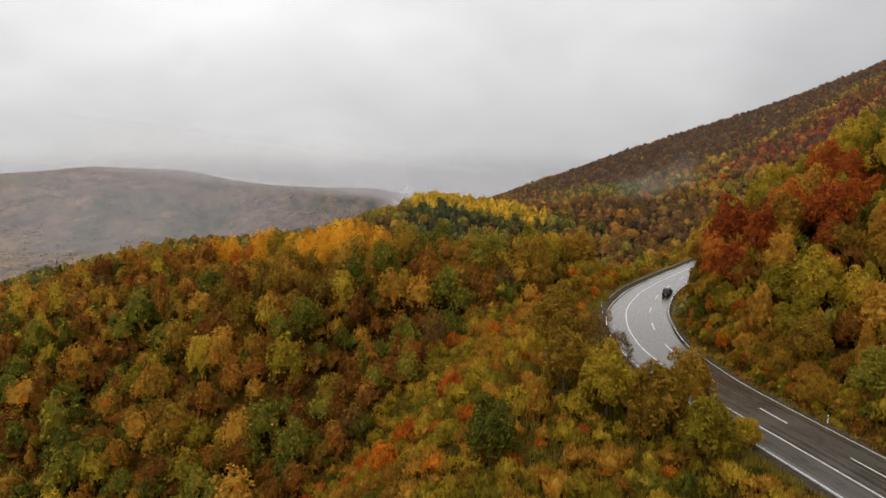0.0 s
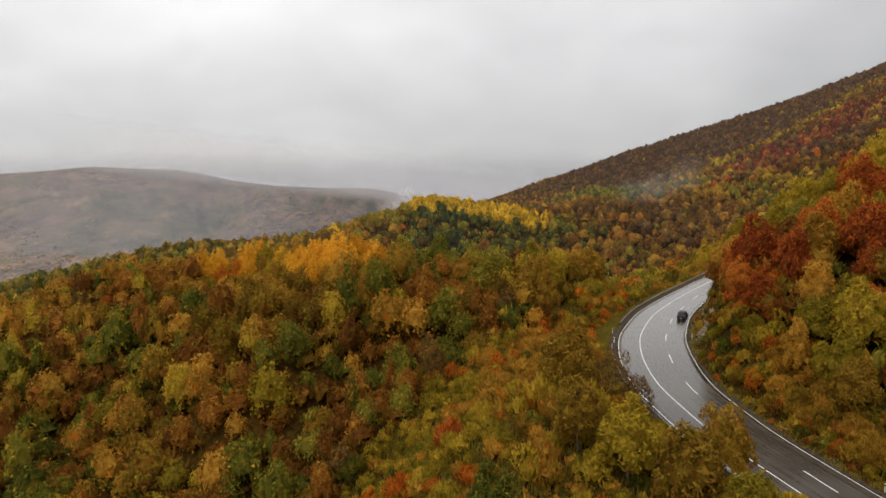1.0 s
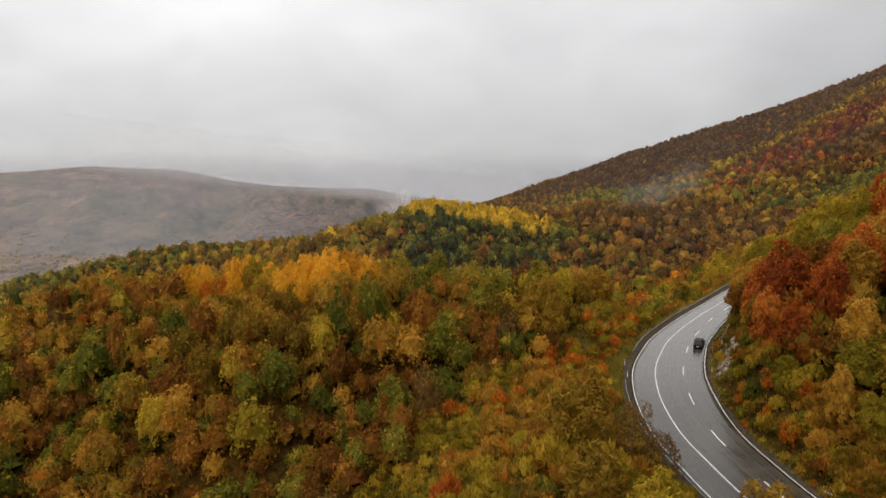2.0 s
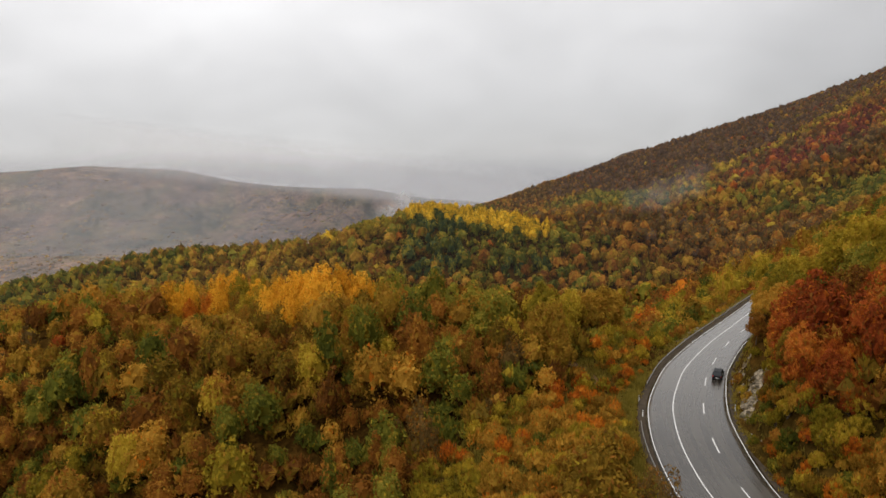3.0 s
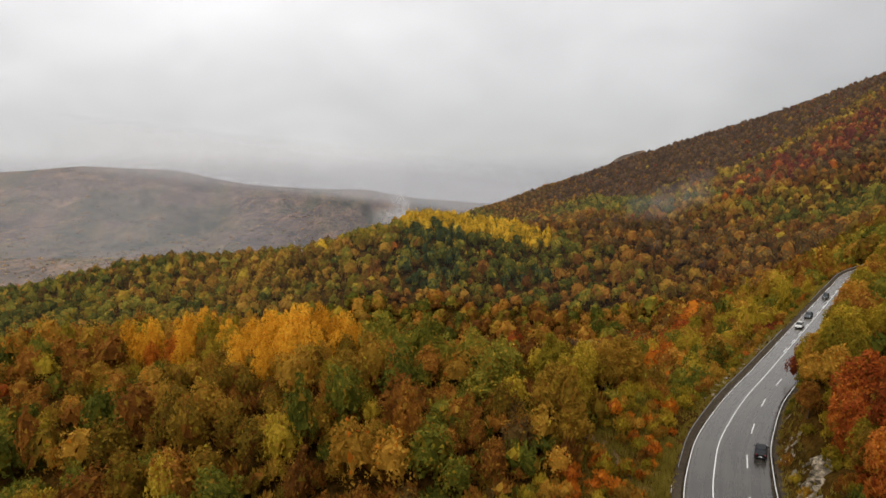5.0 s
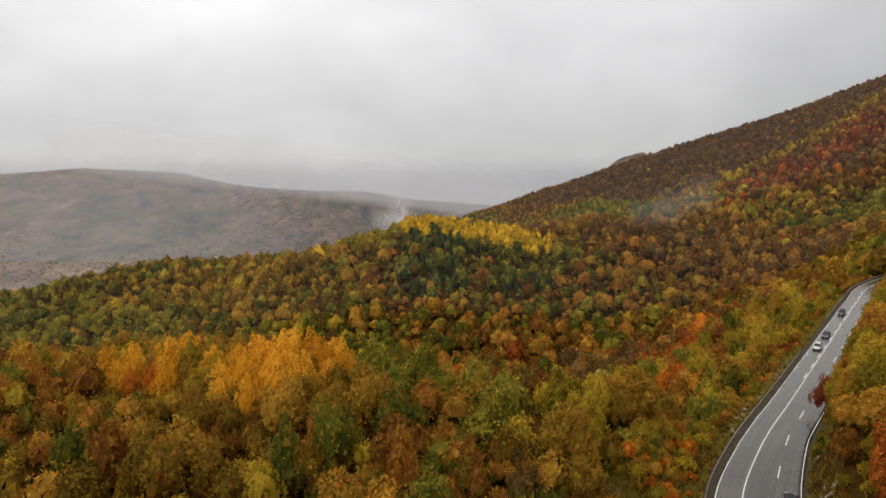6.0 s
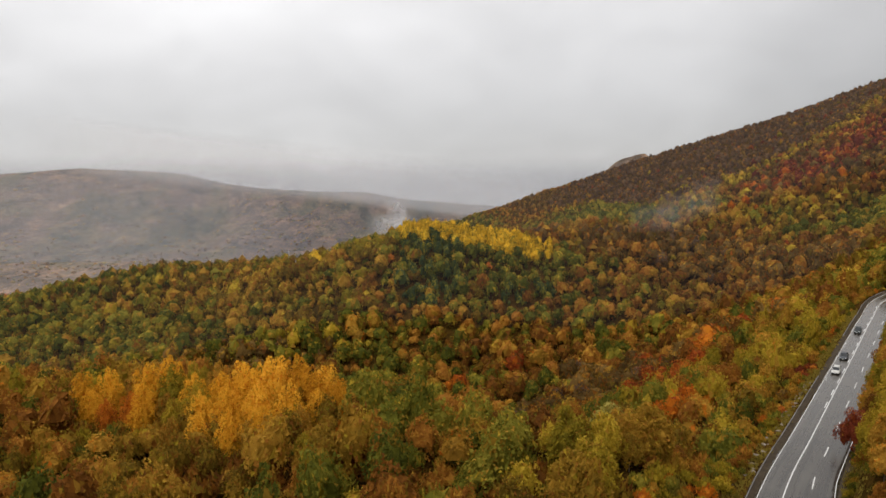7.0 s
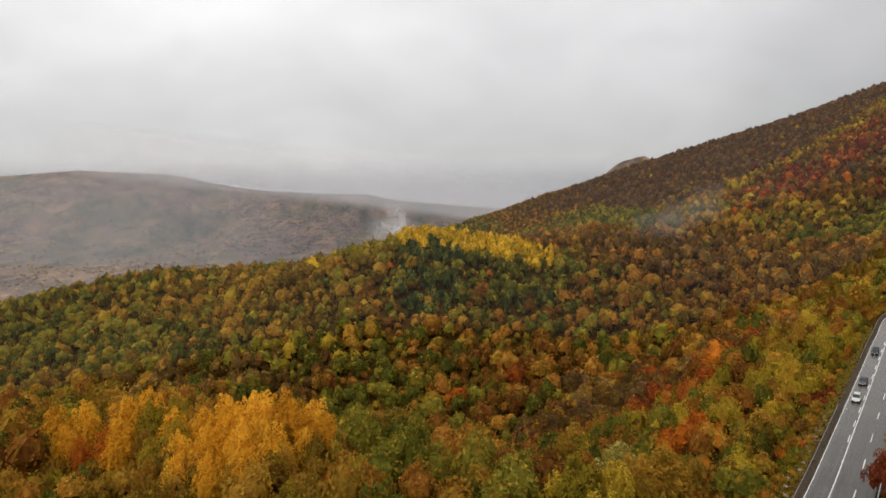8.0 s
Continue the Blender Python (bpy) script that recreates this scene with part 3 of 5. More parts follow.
POSTS = [(47.4, 73.3), (44.2, 97), (44.6, 111.2), (45.7, 120.3), (48.2, 131.5), (53.5, 144.6), (62.4, 160.0), (106.3, 237.0), (94.2, 220.6), (32.6, 129.6), (34.0, 136.6), (117, 250.5)]
post = None
for px, py in POSTS:
    d, i = near_road([px], [py])
    m = pose(px, py, LINE_Z[i[0]] - 0.05, 0, 0, math.degrees(math.atan2(HEAD[i[0]][1], HEAD[i[0]][0])) + 90)
    if post is None:
        post = marker_post()
        post.matrix_basis = m
    else:
        copy_thing(post, m)


# ---------------------------------------------------------------- trees
def turned(rng, normal):
    """Random frames (two sides) square to rows of normals."""
    normal = normal / np.linalg.norm(normal, axis=1)[:, None]
    ref = rng.normal(size=normal.shape)
    u = np.cross(normal, ref)
    u /= np.linalg.norm(u, axis=1)[:, None] + 1e-9
    return u, np.cross(normal, u)


def crown_lobes(rng, shape):
    """Balls of foliage that make up a crown of width 1 and height 1 (base at z 0): centres, radii, outward ways."""
    lobes = {"round": 44, "tall": 42, "bush": 26}[shape]
    k = np.arange(lobes) + 0.5
    up = 1 - 1.5 * k / lobes
    a = k * 2.39996 + rng.random() * 6.28
    flat_r = np.sqrt(np.clip(1 - up**2, 0, 1))
    axis = np.stack([flat_r * np.cos(a), flat_r * np.sin(a), up], 1) + rng.normal(size=(lobes, 3)) * 0.1
    reach = {"round": (0.37, 0.37, 0.37), "tall": (0.34, 0.34, 0.4), "bush": (0.36, 0.36, 0.33)}[shape]
    mid = 0.4 if shape == "bush" else 0.52
    c = axis * reach * (0.7 + 0.42 * rng.random((lobes, 1))) + (0, 0, mid)
    taper = {"round": (0.92, 1.08, 0.74), "tall": (0.95, 1.05, 0.64), "bush": (1.05, 1.0, 0.62)}[shape]
    c[:, :2] *= np.interp(c[:, 2], [0.2, 0.42, 0.95], taper)[:, None]
    rad = (0.075 + 0.075 * rng.random(lobes)) * {"round": 1.05, "tall": 0.95, "bush": 1.1}[shape]
    return c, rad, axis, mid


def plumes(rng):
    """Upright plumes that make up a poplar: feet, widths and heights, in units of the crown."""
    k = np.arange(13)
    a, r = k * 2.39996 + rng.random() * 6, 0.34 * np.sqrt(k / 12.0)
    top = 1.06 - 0.42 * (r / 0.34) ** 1.6 + rng.normal(size=13) * 0.05
    foot = np.stack([r * np.cos(a), r * np.sin(a), 0.02 + 0.12 * rng.random(13)], 1)
    return foot, 0.105 + 0.035 * rng.random(13), np.clip(top, 0.4, 1.08) - foot[:, 2]


def dome_reach(rng, way):
    """How far a rounded, lumpy crown reaches in each direction."""
    knobs = rng.normal(size=(11, 3)) + (0, 0, 0.4)
    knobs /= np.linalg.norm(knobs, axis=1)[:, None]
    lump = (np.exp(-(1 - way @ knobs.T) * 11) * np.linspace(0.5, 1.3, 11)).max(1)
    return 0.33 + 0.15 * lump + 0.04 * rng.random(len(way))


def crown_points(rng, n, shape):
    """Places and outward ways of leaf clumps on the lobes of a crown."""
    if shape == "dome":
        way = rng.normal(size=(n, 3)) + (0, 0, 0.35)
        way /= np.linalg.norm(way, axis=1)[:, None]
        return way * (dome_reach(rng, way) * (0.98 + 0.2 * rng.random(n)))[:, None] + (0, 0, 0.5), way
    if shape == "spire":
        foot, wide, high = plumes(rng)
        pick = rng.choice(len(wide), n, p=wide * high / (wide * high).sum())
        h, a = rng.random(n) ** 0.9, rng.random(n) * 2 * np.pi
        r = wide[pick] * np.sqrt(np.clip(np.interp(h, [0, 0.3, 0.75, 0.92, 1], [0.55, 1, 0.62, 0.3, 0.02]), 0, 1)) * (0.72 + 0.34 * rng.random(n))
        flick = 0.12 * np.sin(h * 19 + pick * 1.7 + a)
        out = np.stack([np.cos(a), np.sin(a), 0.25 + 0.8 * h], 1)
        p = foot[pick] + np.stack([np.cos(a) * r * (1 + flick), np.sin(a) * r * (1 + flick), h * high[pick]], 1)
        side = foot[pick] * (1.6, 1.6, 0)
        return p, out + side
    c, rad, axis, mid = crown_lobes(rng, shape)
    pick = rng.choice(len(rad), n, p=rad**2 / (rad**2).sum())
    way = rng.normal(size=(n, 3))
    way /= np.linalg.norm(way, axis=1)[:, None]
    way = way + axis[pick] * 0.75 + (0, 0, 0.15)
    way /= np.linalg.norm(way, axis=1)[:, None]
    p = c[pick] + way * (rad[pick] * (0.55 + 0.6 * rng.random(n) ** 0.8))[:, None] * (0.95, 0.95, 1.2)
    p[:, 2] = np.clip(p[:, 2], 0.03, 1.08)
    return p, way


BALLS = {}


def crown_hull(rng, shape, level):
    """The closed, lumpy body of a far crown."""
    if level not in BALLS:
        bm = bmesh.new()
        bmesh.ops.create_icosphere(bm, subdivisions=level, radius=1.0)
        BALLS[level] = np.array([v.co[:] for v in bm.verts]), np.array([[v.index for v in f.verts] for f in bm.faces])
        bm.free()
    way, faces = BALLS[level]
    if shape == "dome":
        return way * dome_reach(rng, way)[:, None] * (1.0, 1.0, 1.05) + (0, 0, 0.5), faces
    if shape == "spire":
        foot, wide, high = plumes(rng)
        h = (way[:, 2] + 1) / 2
        r = np.interp(h, [0, 0.2, 0.6, 0.85, 1], [0.2, 0.36, 0.34, 0.2, 0.02]) * (0.9 + 0.2 * rng.random(len(way)))
        flat = way[:, :2] / (np.linalg.norm(way[:, :2], axis=1)[:, None] + 1e-6)
        return np.column_stack([flat * r[:, None], 0.04 + 0.9 * h]), faces
    c, rad, axis, mid = crown_lobes(rng, shape)
    d = c - (0, 0, mid)
    along = way @ d.T
    miss = (d**2).sum(1)[None] - along**2
    far = np.where(miss < rad**2, along + np.sqrt(np.clip(rad**2 - miss, 0, None)), 0.0).max(1)
    r = (0.8 * np.maximum(far, 0.22) + 0.09) * (0.9 + 0.2 * rng.random(len(way)))
    return way * r[:, None] * (0.97, 0.97, 1.05) + (0, 0, mid), faces


def crown_facets(rng, shape, level, gaps=0.0, tilt=0.2):
    """The inner body of a crown as loose, tilted leaf masses."""
    v, faces = crown_hull(rng, shape, level)
    tri = v[faces]
    mid = tri.mean(1)
    normal = np.cross(tri[:, 1] - tri[:, 0], tri[:, 2] - tri[:, 0])
    size = np.sqrt(np.linalg.norm(normal, axis=1))
    normal /= np.linalg.norm(normal, axis=1)[:, None] + 1e-9
    keep = ((normal[:, 2] > -0.15) | (mid[:, 2] > 0.55)) & (rng.random(len(tri)) > gaps)
    lift = (rng.random((len(tri), 3)) - 0.5) * tilt * size[:, None]
    tri = mid[:, None] + (tri - mid[:, None]) * (1.05 + 0.3 * rng.random((len(tri), 1, 1))) + normal[:, None] * lift[:, :, None]
    return tri[keep].reshape(-1, 3)


def crown_tris(rng, n, shape, size, ruffle):
    """Leaf clumps as loose uneven triangles, in units of the crown."""
    p, way = crown_points(rng, n, shape)
    u, w = turned(rng, way + rng.normal(size=way.shape) * ruffle)
    s = size * (0.6 + 0.8 * rng.random(n))[:, None]
    a = rng.random((n, 3)) * 0.7 + np.array([0, 2.1, 4.2])
    corners = [p + s * (np.cos(a[:, k:k + 1]) * u + np.sin(a[:, k:k + 1]) * w) for k in range(3)]
    return np.stack(corners, 1).reshape(-1, 3)


def crown_leaves(rng, n, shape, size):
    """Leaf sprays as slender hanging triangles, in units of the crown."""
    p, way = crown_points(rng, n, shape)
    u, w = turned(rng, way + rng.normal(size=way.shape) * 0.42)
    s = size * (0.55 + 0.9 * rng.random(n))[:, None]
    sag = np.array([0, 0, -0.3]) * s
    v = np.stack([p - u * s * 0.9 + w * s * 0.45, p - u * s * 0.7 - w * s * 0.6, p + u * s * 1.3 + sag], 1)
    return v.reshape(-1, 3)


def crown_twigs(rng, n, shape, size):
    """Upright leafy twigs of a shrub as slender triangles, in units of the crown."""
    p, way = crown_points(rng, n, shape)
    up = way * 0.55 + (0, 0, 1.0) + rng.normal(size=way.shape) * 0.22
    up /= np.linalg.norm(up, axis=1)[:, None]
    side = np.cross(up, way + rng.normal(size=way.shape) * 0.4)
    side /= np.linalg.norm(side, axis=1)[:, None] + 1e-9
    s = size * (0.6 + 0.8 * rng.random(n))[:, None]
    v = np.stack([p - side * s * 0.62 - up * s * 0.8, p + side * s * 0.62 - up * s * 0.6, p + up * s * 1.9], 1)
    flip = (np.cross(v[:, 1] - v[:, 0], v[:, 2] - v[:, 0]) * way).sum(1) < 0
    v[flip] = v[flip][:, [1, 0, 2]]
    return v.reshape(-1, 3)


def limb(bm, a, b, r0, r1, sides=6):
    a, b = Vector(a), Vector(b)
    q = (b - a).to_track_quat("Z", "Y").to_matrix()
    rings = []
    for p, r in ((a, r0), (a.lerp(b, 0.55) + q @ Vector((r0 * 0.4, -r0 * 0.3, 0)), (r0 + r1) / 2), (b, r1)):
        rings.append([bm.verts.new(p + q @ Vector((r * math.cos(2 * math.pi * k / sides), r * math.sin(2 * math.pi * k / sides), 0))) for k in range(sides)])
    for lo, hi in zip(rings, rings[1:]):
        for k in range(sides):
            bm.faces.new((lo[k], lo[(k + 1) % sides], hi[(k + 1) % sides], hi[k]))
    bm.faces.new(rings[-1])


def trunk_mesh(name, seed, height, width, reach, girth, many=1, stout=False):
    """A tapered trunk (or several stems) with limbs into the crown."""
    rng = random.Random(seed)
    bm = bmesh.new()
    for s in range(many):
        a0, lean = rng.random() * 6.28, (0.05 if many == 1 else 0.35) * width
        foot = Vector((0.12 * s * math.cos(a0), 0.12 * s * math.sin(a0), -0.8))
        top = Vector((lean * math.cos(a0), lean * math.sin(a0), height * reach))
        limb(bm, foot, top, girth, girth * 0.25, 7)
        for k in range(0 if stout else 6 if many == 1 else 1):
            f = 0.25 + 0.65 * k / 7 + rng.random() * 0.05
            p = foot.lerp(top, f)
            a = k * 2.4 + rng.random()
            out = width * (0.22 + 0.16 * rng.random()) * (1.1 - f * 0.5)
            limb(bm, p, p + Vector((out * math.cos(a), out * math.sin(a), out * (0.6 + 0.5 * rng.random()))), girth * 0.42 * (1.1 - f), girth * 0.1, 5)
    me = bpy.data.meshes.new(name)
    bm.to_mesh(me)
    bm.free()
    me.materials.append(BARK)
    return me


BLEND = {"olive": ("brown", "lime", 0.16), "brown": ("olive", "ochre", 0.16), "green": ("olive", "lime", 0.14), "dark": ("green", "green", 0.25), "lime": ("olive", "ochre", 0.14), "rust": ("brown", "orange", 0.26),
         "orange": ("brown", "rust", 0.22), "amber": ("orange", "lime", 0.1), "ochre": ("olive", "orange", 0.18), "yellow": ("lime", "lime", 0.2), "grey": ("brown", "olive", 0.2), "pale": ("lime", "olive", 0.15), "bare": ("brown", "grey", 0.16), "maroon": ("rust", "brown", 0.12)}
KINDS = {  # shape, crown width, height, kinds of leaves that it comes in
    "round": ("round", 7.4, 9.6), "tall": ("tall", 6.2, 12.0), "bush": ("bush", 4.4, 4.2), "spire": ("spire", 10.6, 13.4), "broad": ("dome", 8.8, 9.6), "slim": ("dome", 6.4, 11.5), "under": ("bush", 4.8, 3.8), "copse": ("bush", 13.0, 8.0),
}
RNG = np.random.default_rng(11)
NEAR_MESH, TRUNKS = {}, {}


def near_crown(shape, colour, variant):
    """Crown and trunk meshes that trees close to the road share."""
    key = (shape, colour, variant)
    if key not in NEAR_MESH:
        form, w, h = KINDS[shape]
        rng = np.random.default_rng(1000 + variant * 17 + list(KINDS).index(shape) * 5)
        n = {"bush": 820, "grey": 1500, "spire": 4600}.get(colour if colour == "grey" else shape, 2300)
        v = (crown_twigs if form == "bush" else crown_leaves)(rng, n, form, {"bush": 0.05, "grey": 0.026, "spire": 0.021}.get(colour if colour == "grey" else shape, 0.031)) * (w, w, h)
        core = (crown_facets(rng, form, 2 if shape == "bush" else 3) - (0, 0, 0.45)) * (0.6 if shape == "spire" else 0.66 if shape == "bush" else 0.78) + (0, 0, 0.44)
        if colour != "grey":
            v = np.concatenate([v, core * (w, w, h)])
        me = array_mesh("crown", v, np.arange(len(v)).reshape(-1, 3))
        one, two, share = BLEND[colour]
        for c in (colour, one, two):
            me.materials.append(LEAF[c])
        k = rng.random(len(me.polygons))
        me.polygons.foreach_set("material_index", np.where(k < share * 0.35, 2, np.where(k < share * 0.9, 1, 0)).astype(np.int32))
        NEAR_MESH[key] = me
    tk = (shape, variant)
    if tk not in TRUNKS:
        form, w, h = KINDS[shape]
        TRUNKS[tk] = trunk_mesh("trunk", 50 + variant, h, w, 0.72 if shape != "bush" else 0.55, {"bush": 0.06, "spire": 0.2}.get(shape, 0.16), 3 if shape == "bush" else 1, shape == "spire")
    return NEAR_MESH[key], TRUNKS[tk]


WORDS = {"olive": "olive-brown", "green": "green", "dark": "dark green", "lime": "yellow-green", "brown": "russet-brown", "rust": "rust-red", "orange": "orange", "amber": "amber-yellow",
         "yellow": "bright yellow", "grey": "thin grey-brown", "bare": "nearly leafless mauve-brown", "pale": "pale silvery", "maroon": "dark maroon", "ochre": "ochre"}
FORMS = {"round": ("round_tree", "broad-crowned autumn tree", "tree"), "tall": ("tall_tree", "slender autumn tree", "tree"), "bush": ("shrub", "many-stemmed roadside shrub", "shrub"),
         "spire": ("poplar", "tall narrow poplar", "tree")}


def near_tree(shape, colour, variant, x, y, size, spin, where):
    crown, trunk = near_crown(shape, colour, variant)
    name, words, cat = FORMS[shape]
    tree = new(name)
    tree.matrix_basis = pose(x, y, float(land(np.array([x]), np.array([y]))[0]), 0, 0, spin) @ Matrix.Diagonal((size, size, size, 1))
    for nm, me in (("crown", crown), ("trunk", trunk)):
        ob = new(nm, me)
        ob.parent = tree
    tagged(tree, f"{words} with {WORDS[colour]} leaves {where}", cat, group="autumn trees beside the road" if cat == "tree" else "shrubs beside the road")
    return tree


PROTO = {}
FINE = {  # level and scale of the leaf masses within, number and size of the leaf clumps round them
    4: (2, 0.74, 600, 0.04), 3: (2, 0.8, 290, 0.046), 2: (2, 0.9, 190, 0.055), 1: (2, 0.92, 100, 0.06), 0: (1, 0.96, 36, 0.075),
}


def proto(shape, detail, variant):
    key = (shape, detail, variant)
    if key not in PROTO:
        form, w, h = KINDS[shape]
        level, shrink, n, size = FINE[detail]
        if shape == "copse":
            level, n = 1, 0
        elif form == "bush":
            level, n, size = 1, n // 4 + 90, size * 1.45
        seed = 3000 + variant * 7 + list(KINDS).index(shape)
        leaves = crown_twigs(np.random.default_rng(seed), n, form, size) if form == "bush" else crown_tris(np.random.default_rng(seed), n, form, size, 0.55)
        core = crown_facets(np.random.default_rng(seed), form, level, 0.04, 0.22 if detail > 2 else 0.14)
        core = (core - (0, 0, 0.45)) * (shrink, shrink, shrink * 1.04) + (0, 0, 0.44)
        v = np.concatenate([core, leaves]) * (w, w, h)
        PROTO[key] = v, np.arange(len(v)).reshape(-1, 3)
    return PROTO[key]


NAMES = list(LEAF)
MIXER = np.random.default_rng(23)


def woodland(name, trees, label):
    """Many trees as one mesh: rows of shape, colour, detail, variant, x, y, z, size, spin."""
    verts, faces, slots, own, count = [], [], [], [], 0
    for shape, colour, detail, variant, x, y, z, size, spin in trees:
        p, f = proto(shape, detail, variant)
        c, s = math.cos(spin) * size, math.sin(spin) * size
        q = np.empty_like(p)
        p = p * (0.86 + 0.28 * MIXER.random(), 0.86 + 0.28 * MIXER.random(), 1.0)
        p[:, :2] += p[:, 2:] * (MIXER.random(2) - 0.5) * 0.22
        q[:, 0], q[:, 1], q[:, 2] = p[:, 0] * c - p[:, 1] * s + x, p[:, 0] * s + p[:, 1] * c + y, p[:, 2] * size * (0.86 + 0.34 * MIXER.random()) + z
        verts.append(q)
        faces.append(f + count)
        count += len(q)
        one, two, share = BLEND[colour]
        share = share * 1.5 if detail < 3 else share
        k = MIXER.random(len(f))
        slot = np.full(len(f), NAMES.index(colour), np.int32)
        slot[k < share] = NAMES.index(one)
        slot[k < share * 0.4] = NAMES.index(two)
        slots.append(slot)
        own.append(np.full(len(f), MIXER.random() if detail > 2 else 0.2 + 0.45 * MIXER.random(), np.float32))
    me = array_mesh(name, np.concatenate(verts), np.concatenate(faces), np.concatenate(slots))
    me.attributes.new("tree", "FLOAT", "FACE").data.foreach_set("value", np.concatenate(own))
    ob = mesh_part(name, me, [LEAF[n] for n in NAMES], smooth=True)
    return tagged(ob, label, "woodland", kind="stuff")


# where one colour prevails: x, y, radius, colour, share
VALLEY_DRIFTS = [
    (-109, 151, 7, "green", 0.9), (-42, 143, 3, "ochre", 0.7), (-29, 138, 6, "green", 0.8), (-62, 154, 5, "green", 0.7), (-10, 133, 4, "green", 0.9), (-25, 113, 6, "green", 0.8), (-78, 142, 6, "ochre", 0.6),
    (-66, 127, 4, "ochre", 0.8), (-47, 118, 6, "lime", 0.6), (-70, 145, 5, "lime", 0.6), (-34, 114, 4, "maroon", 0.6), (-46, 133, 9, "brown", 0.8), (-1, 130, 8, "brown", 0.8), (-36, 110, 6, "green", 0.7),
    (-83, 126, 8, "green", 0.6), (-16, 126, 9, "brown", 0.7), (-4, 153, 5, "brown", 0.7), (10, 152, 5, "ochre", 0.5), (20, 147, 7, "olive", 0.6), (26, 160, 9, "lime", 0.5), (18, 157, 8, "lime", 0.4), (-88, 188, 10, "brown", 0.8), (-65, 158, 5, "ochre", 0.5),
    (-36, 166, 14, "olive", 0.7), (-47, 167, 8, "olive", 0.7), (-8, 186, 9, "green", 0.75), (-30, 172, 24, "lime", 0.2), (-30, 172, 26, "olive", 0.5), (6, 174, 20, "green", 0.45), (8, 172, 24, "brown", 0.3),
]
SCRUB_DRIFTS = [
    (-17, 118, 9, "lime", 0.85), (-4, 120, 7, "lime", 0.8), (-11, 104, 4.5, "orange", 0.9), (-25, 102, 4, "rust", 0.7), (-1, 94, 9, "lime", 0.7), (6, 105, 6, "ochre", 0.7), (21, 137, 8, "orange", 0.25), (21, 137, 8, "ochre", 0.5), (31, 145, 3, "orange", 0.7), (12, 123, 5, "brown", 0.5),
    (-6, 76, 5, "ochre", 0.7), (-2, 78, 6, "olive", 0.6), (14, 128, 7, "ochre", 0.6), (24, 129, 5, "orange", 0.3), (24, 129, 7, "ochre", 0.6), (8, 135, 6, "lime", 0.7), (36, 149, 4, "orange", 0.4), (35, 177, 9, "olive", 0.8), (-8, 112, 9, "lime", 0.6), (18, 112, 9, "ochre", 0.5),
]
HILL_DRIFTS = [
    (53, 111, 6, "rust", 0.7), (59, 110, 8, "rust", 0.6), (56, 119, 7, "ochre", 0.2), (63, 131, 8, "rust", 0.7), (56, 119, 7, "rust", 0.75), (62, 122, 7, "maroon", 0.4), (58, 100, 5, "rust", 0.4), (62, 107, 5, "rust", 0.7), (71, 116, 8, "lime", 0.35), (71, 116, 9, "rust", 0.5), (78, 114, 10, "orange", 0.25), (78, 114, 10, "lime", 0.4), (67, 98, 8, "olive", 0.7),
    (48, 84, 8, "olive", 0.6), (57, 91, 6, "lime", 0.6), (45, 104, 6, "lime", 0.6), (61, 148, 9, "lime", 0.75), (64, 141, 8, "lime", 0.6), (47, 94, 6, "ochre", 0.6), (39, 83, 3, "rust", 0.8), (57, 84, 6, "brown", 0.6), (101, 194, 10, "olive", 0.6),
]
BANK_DRIFTS = [
    (52, 132, 6, "lime", 0.85), (54, 142, 7, "lime", 0.85), (47, 110, 6, "lime", 0.6), (60, 94, 24, "lime", 0.5), (60, 94, 24, "ochre", 0.5), (66, 92, 24, "orange", 0.12), (80, 105, 24, "ochre", 0.35), (80, 105, 24, "orange", 0.12), (80, 105, 24, "rust", 0.4), (96, 132, 25, "lime", 0.3), (96, 132, 25, "rust", 0.2), (84, 155, 18, "lime", 0.5), (76, 178, 14, "lime", 0.5), (137, 262, 6, "rust", 0.7),
]
ROADSIDE_DRIFTS = [
    (84, 298, 17, "rust", 0.7), (90, 328, 14, "maroon", 0.35), (76, 320, 15, "rust", 0.55), (148, 366, 14, "orange", 0.45), (148, 366, 16, "rust", 0.5),
    (57, 228, 6, "orange", 0.9), (67, 241, 8, "orange", 0.7), (62, 219, 4, "orange", 0.8), (95, 231, 6, "maroon", 0.7), (80, 214, 12, "olive", 0.5), (129, 287, 16, "lime", 0.85), (103, 264, 13, "lime", 0.85), (89, 283, 10, "lime", 0.5),
    (82, 238, 10, "lime", 0.55), (108, 330, 7, "orange", 0.8), (120, 340, 12, "rust", 0.6), (161, 381, 13, "rust", 0.8), (113, 390, 14, "rust", 0.5),
    (192, 381, 18, "lime", 0.7), (156, 348, 12, "green", 0.7), (139, 473, 18, "green", 0.6), (118, 455, 14, "green", 0.6), (102, 437, 12, "green", 0.6), (150, 322, 12, "lime", 0.6), (78, 262, 10, "rust", 0.4),
]
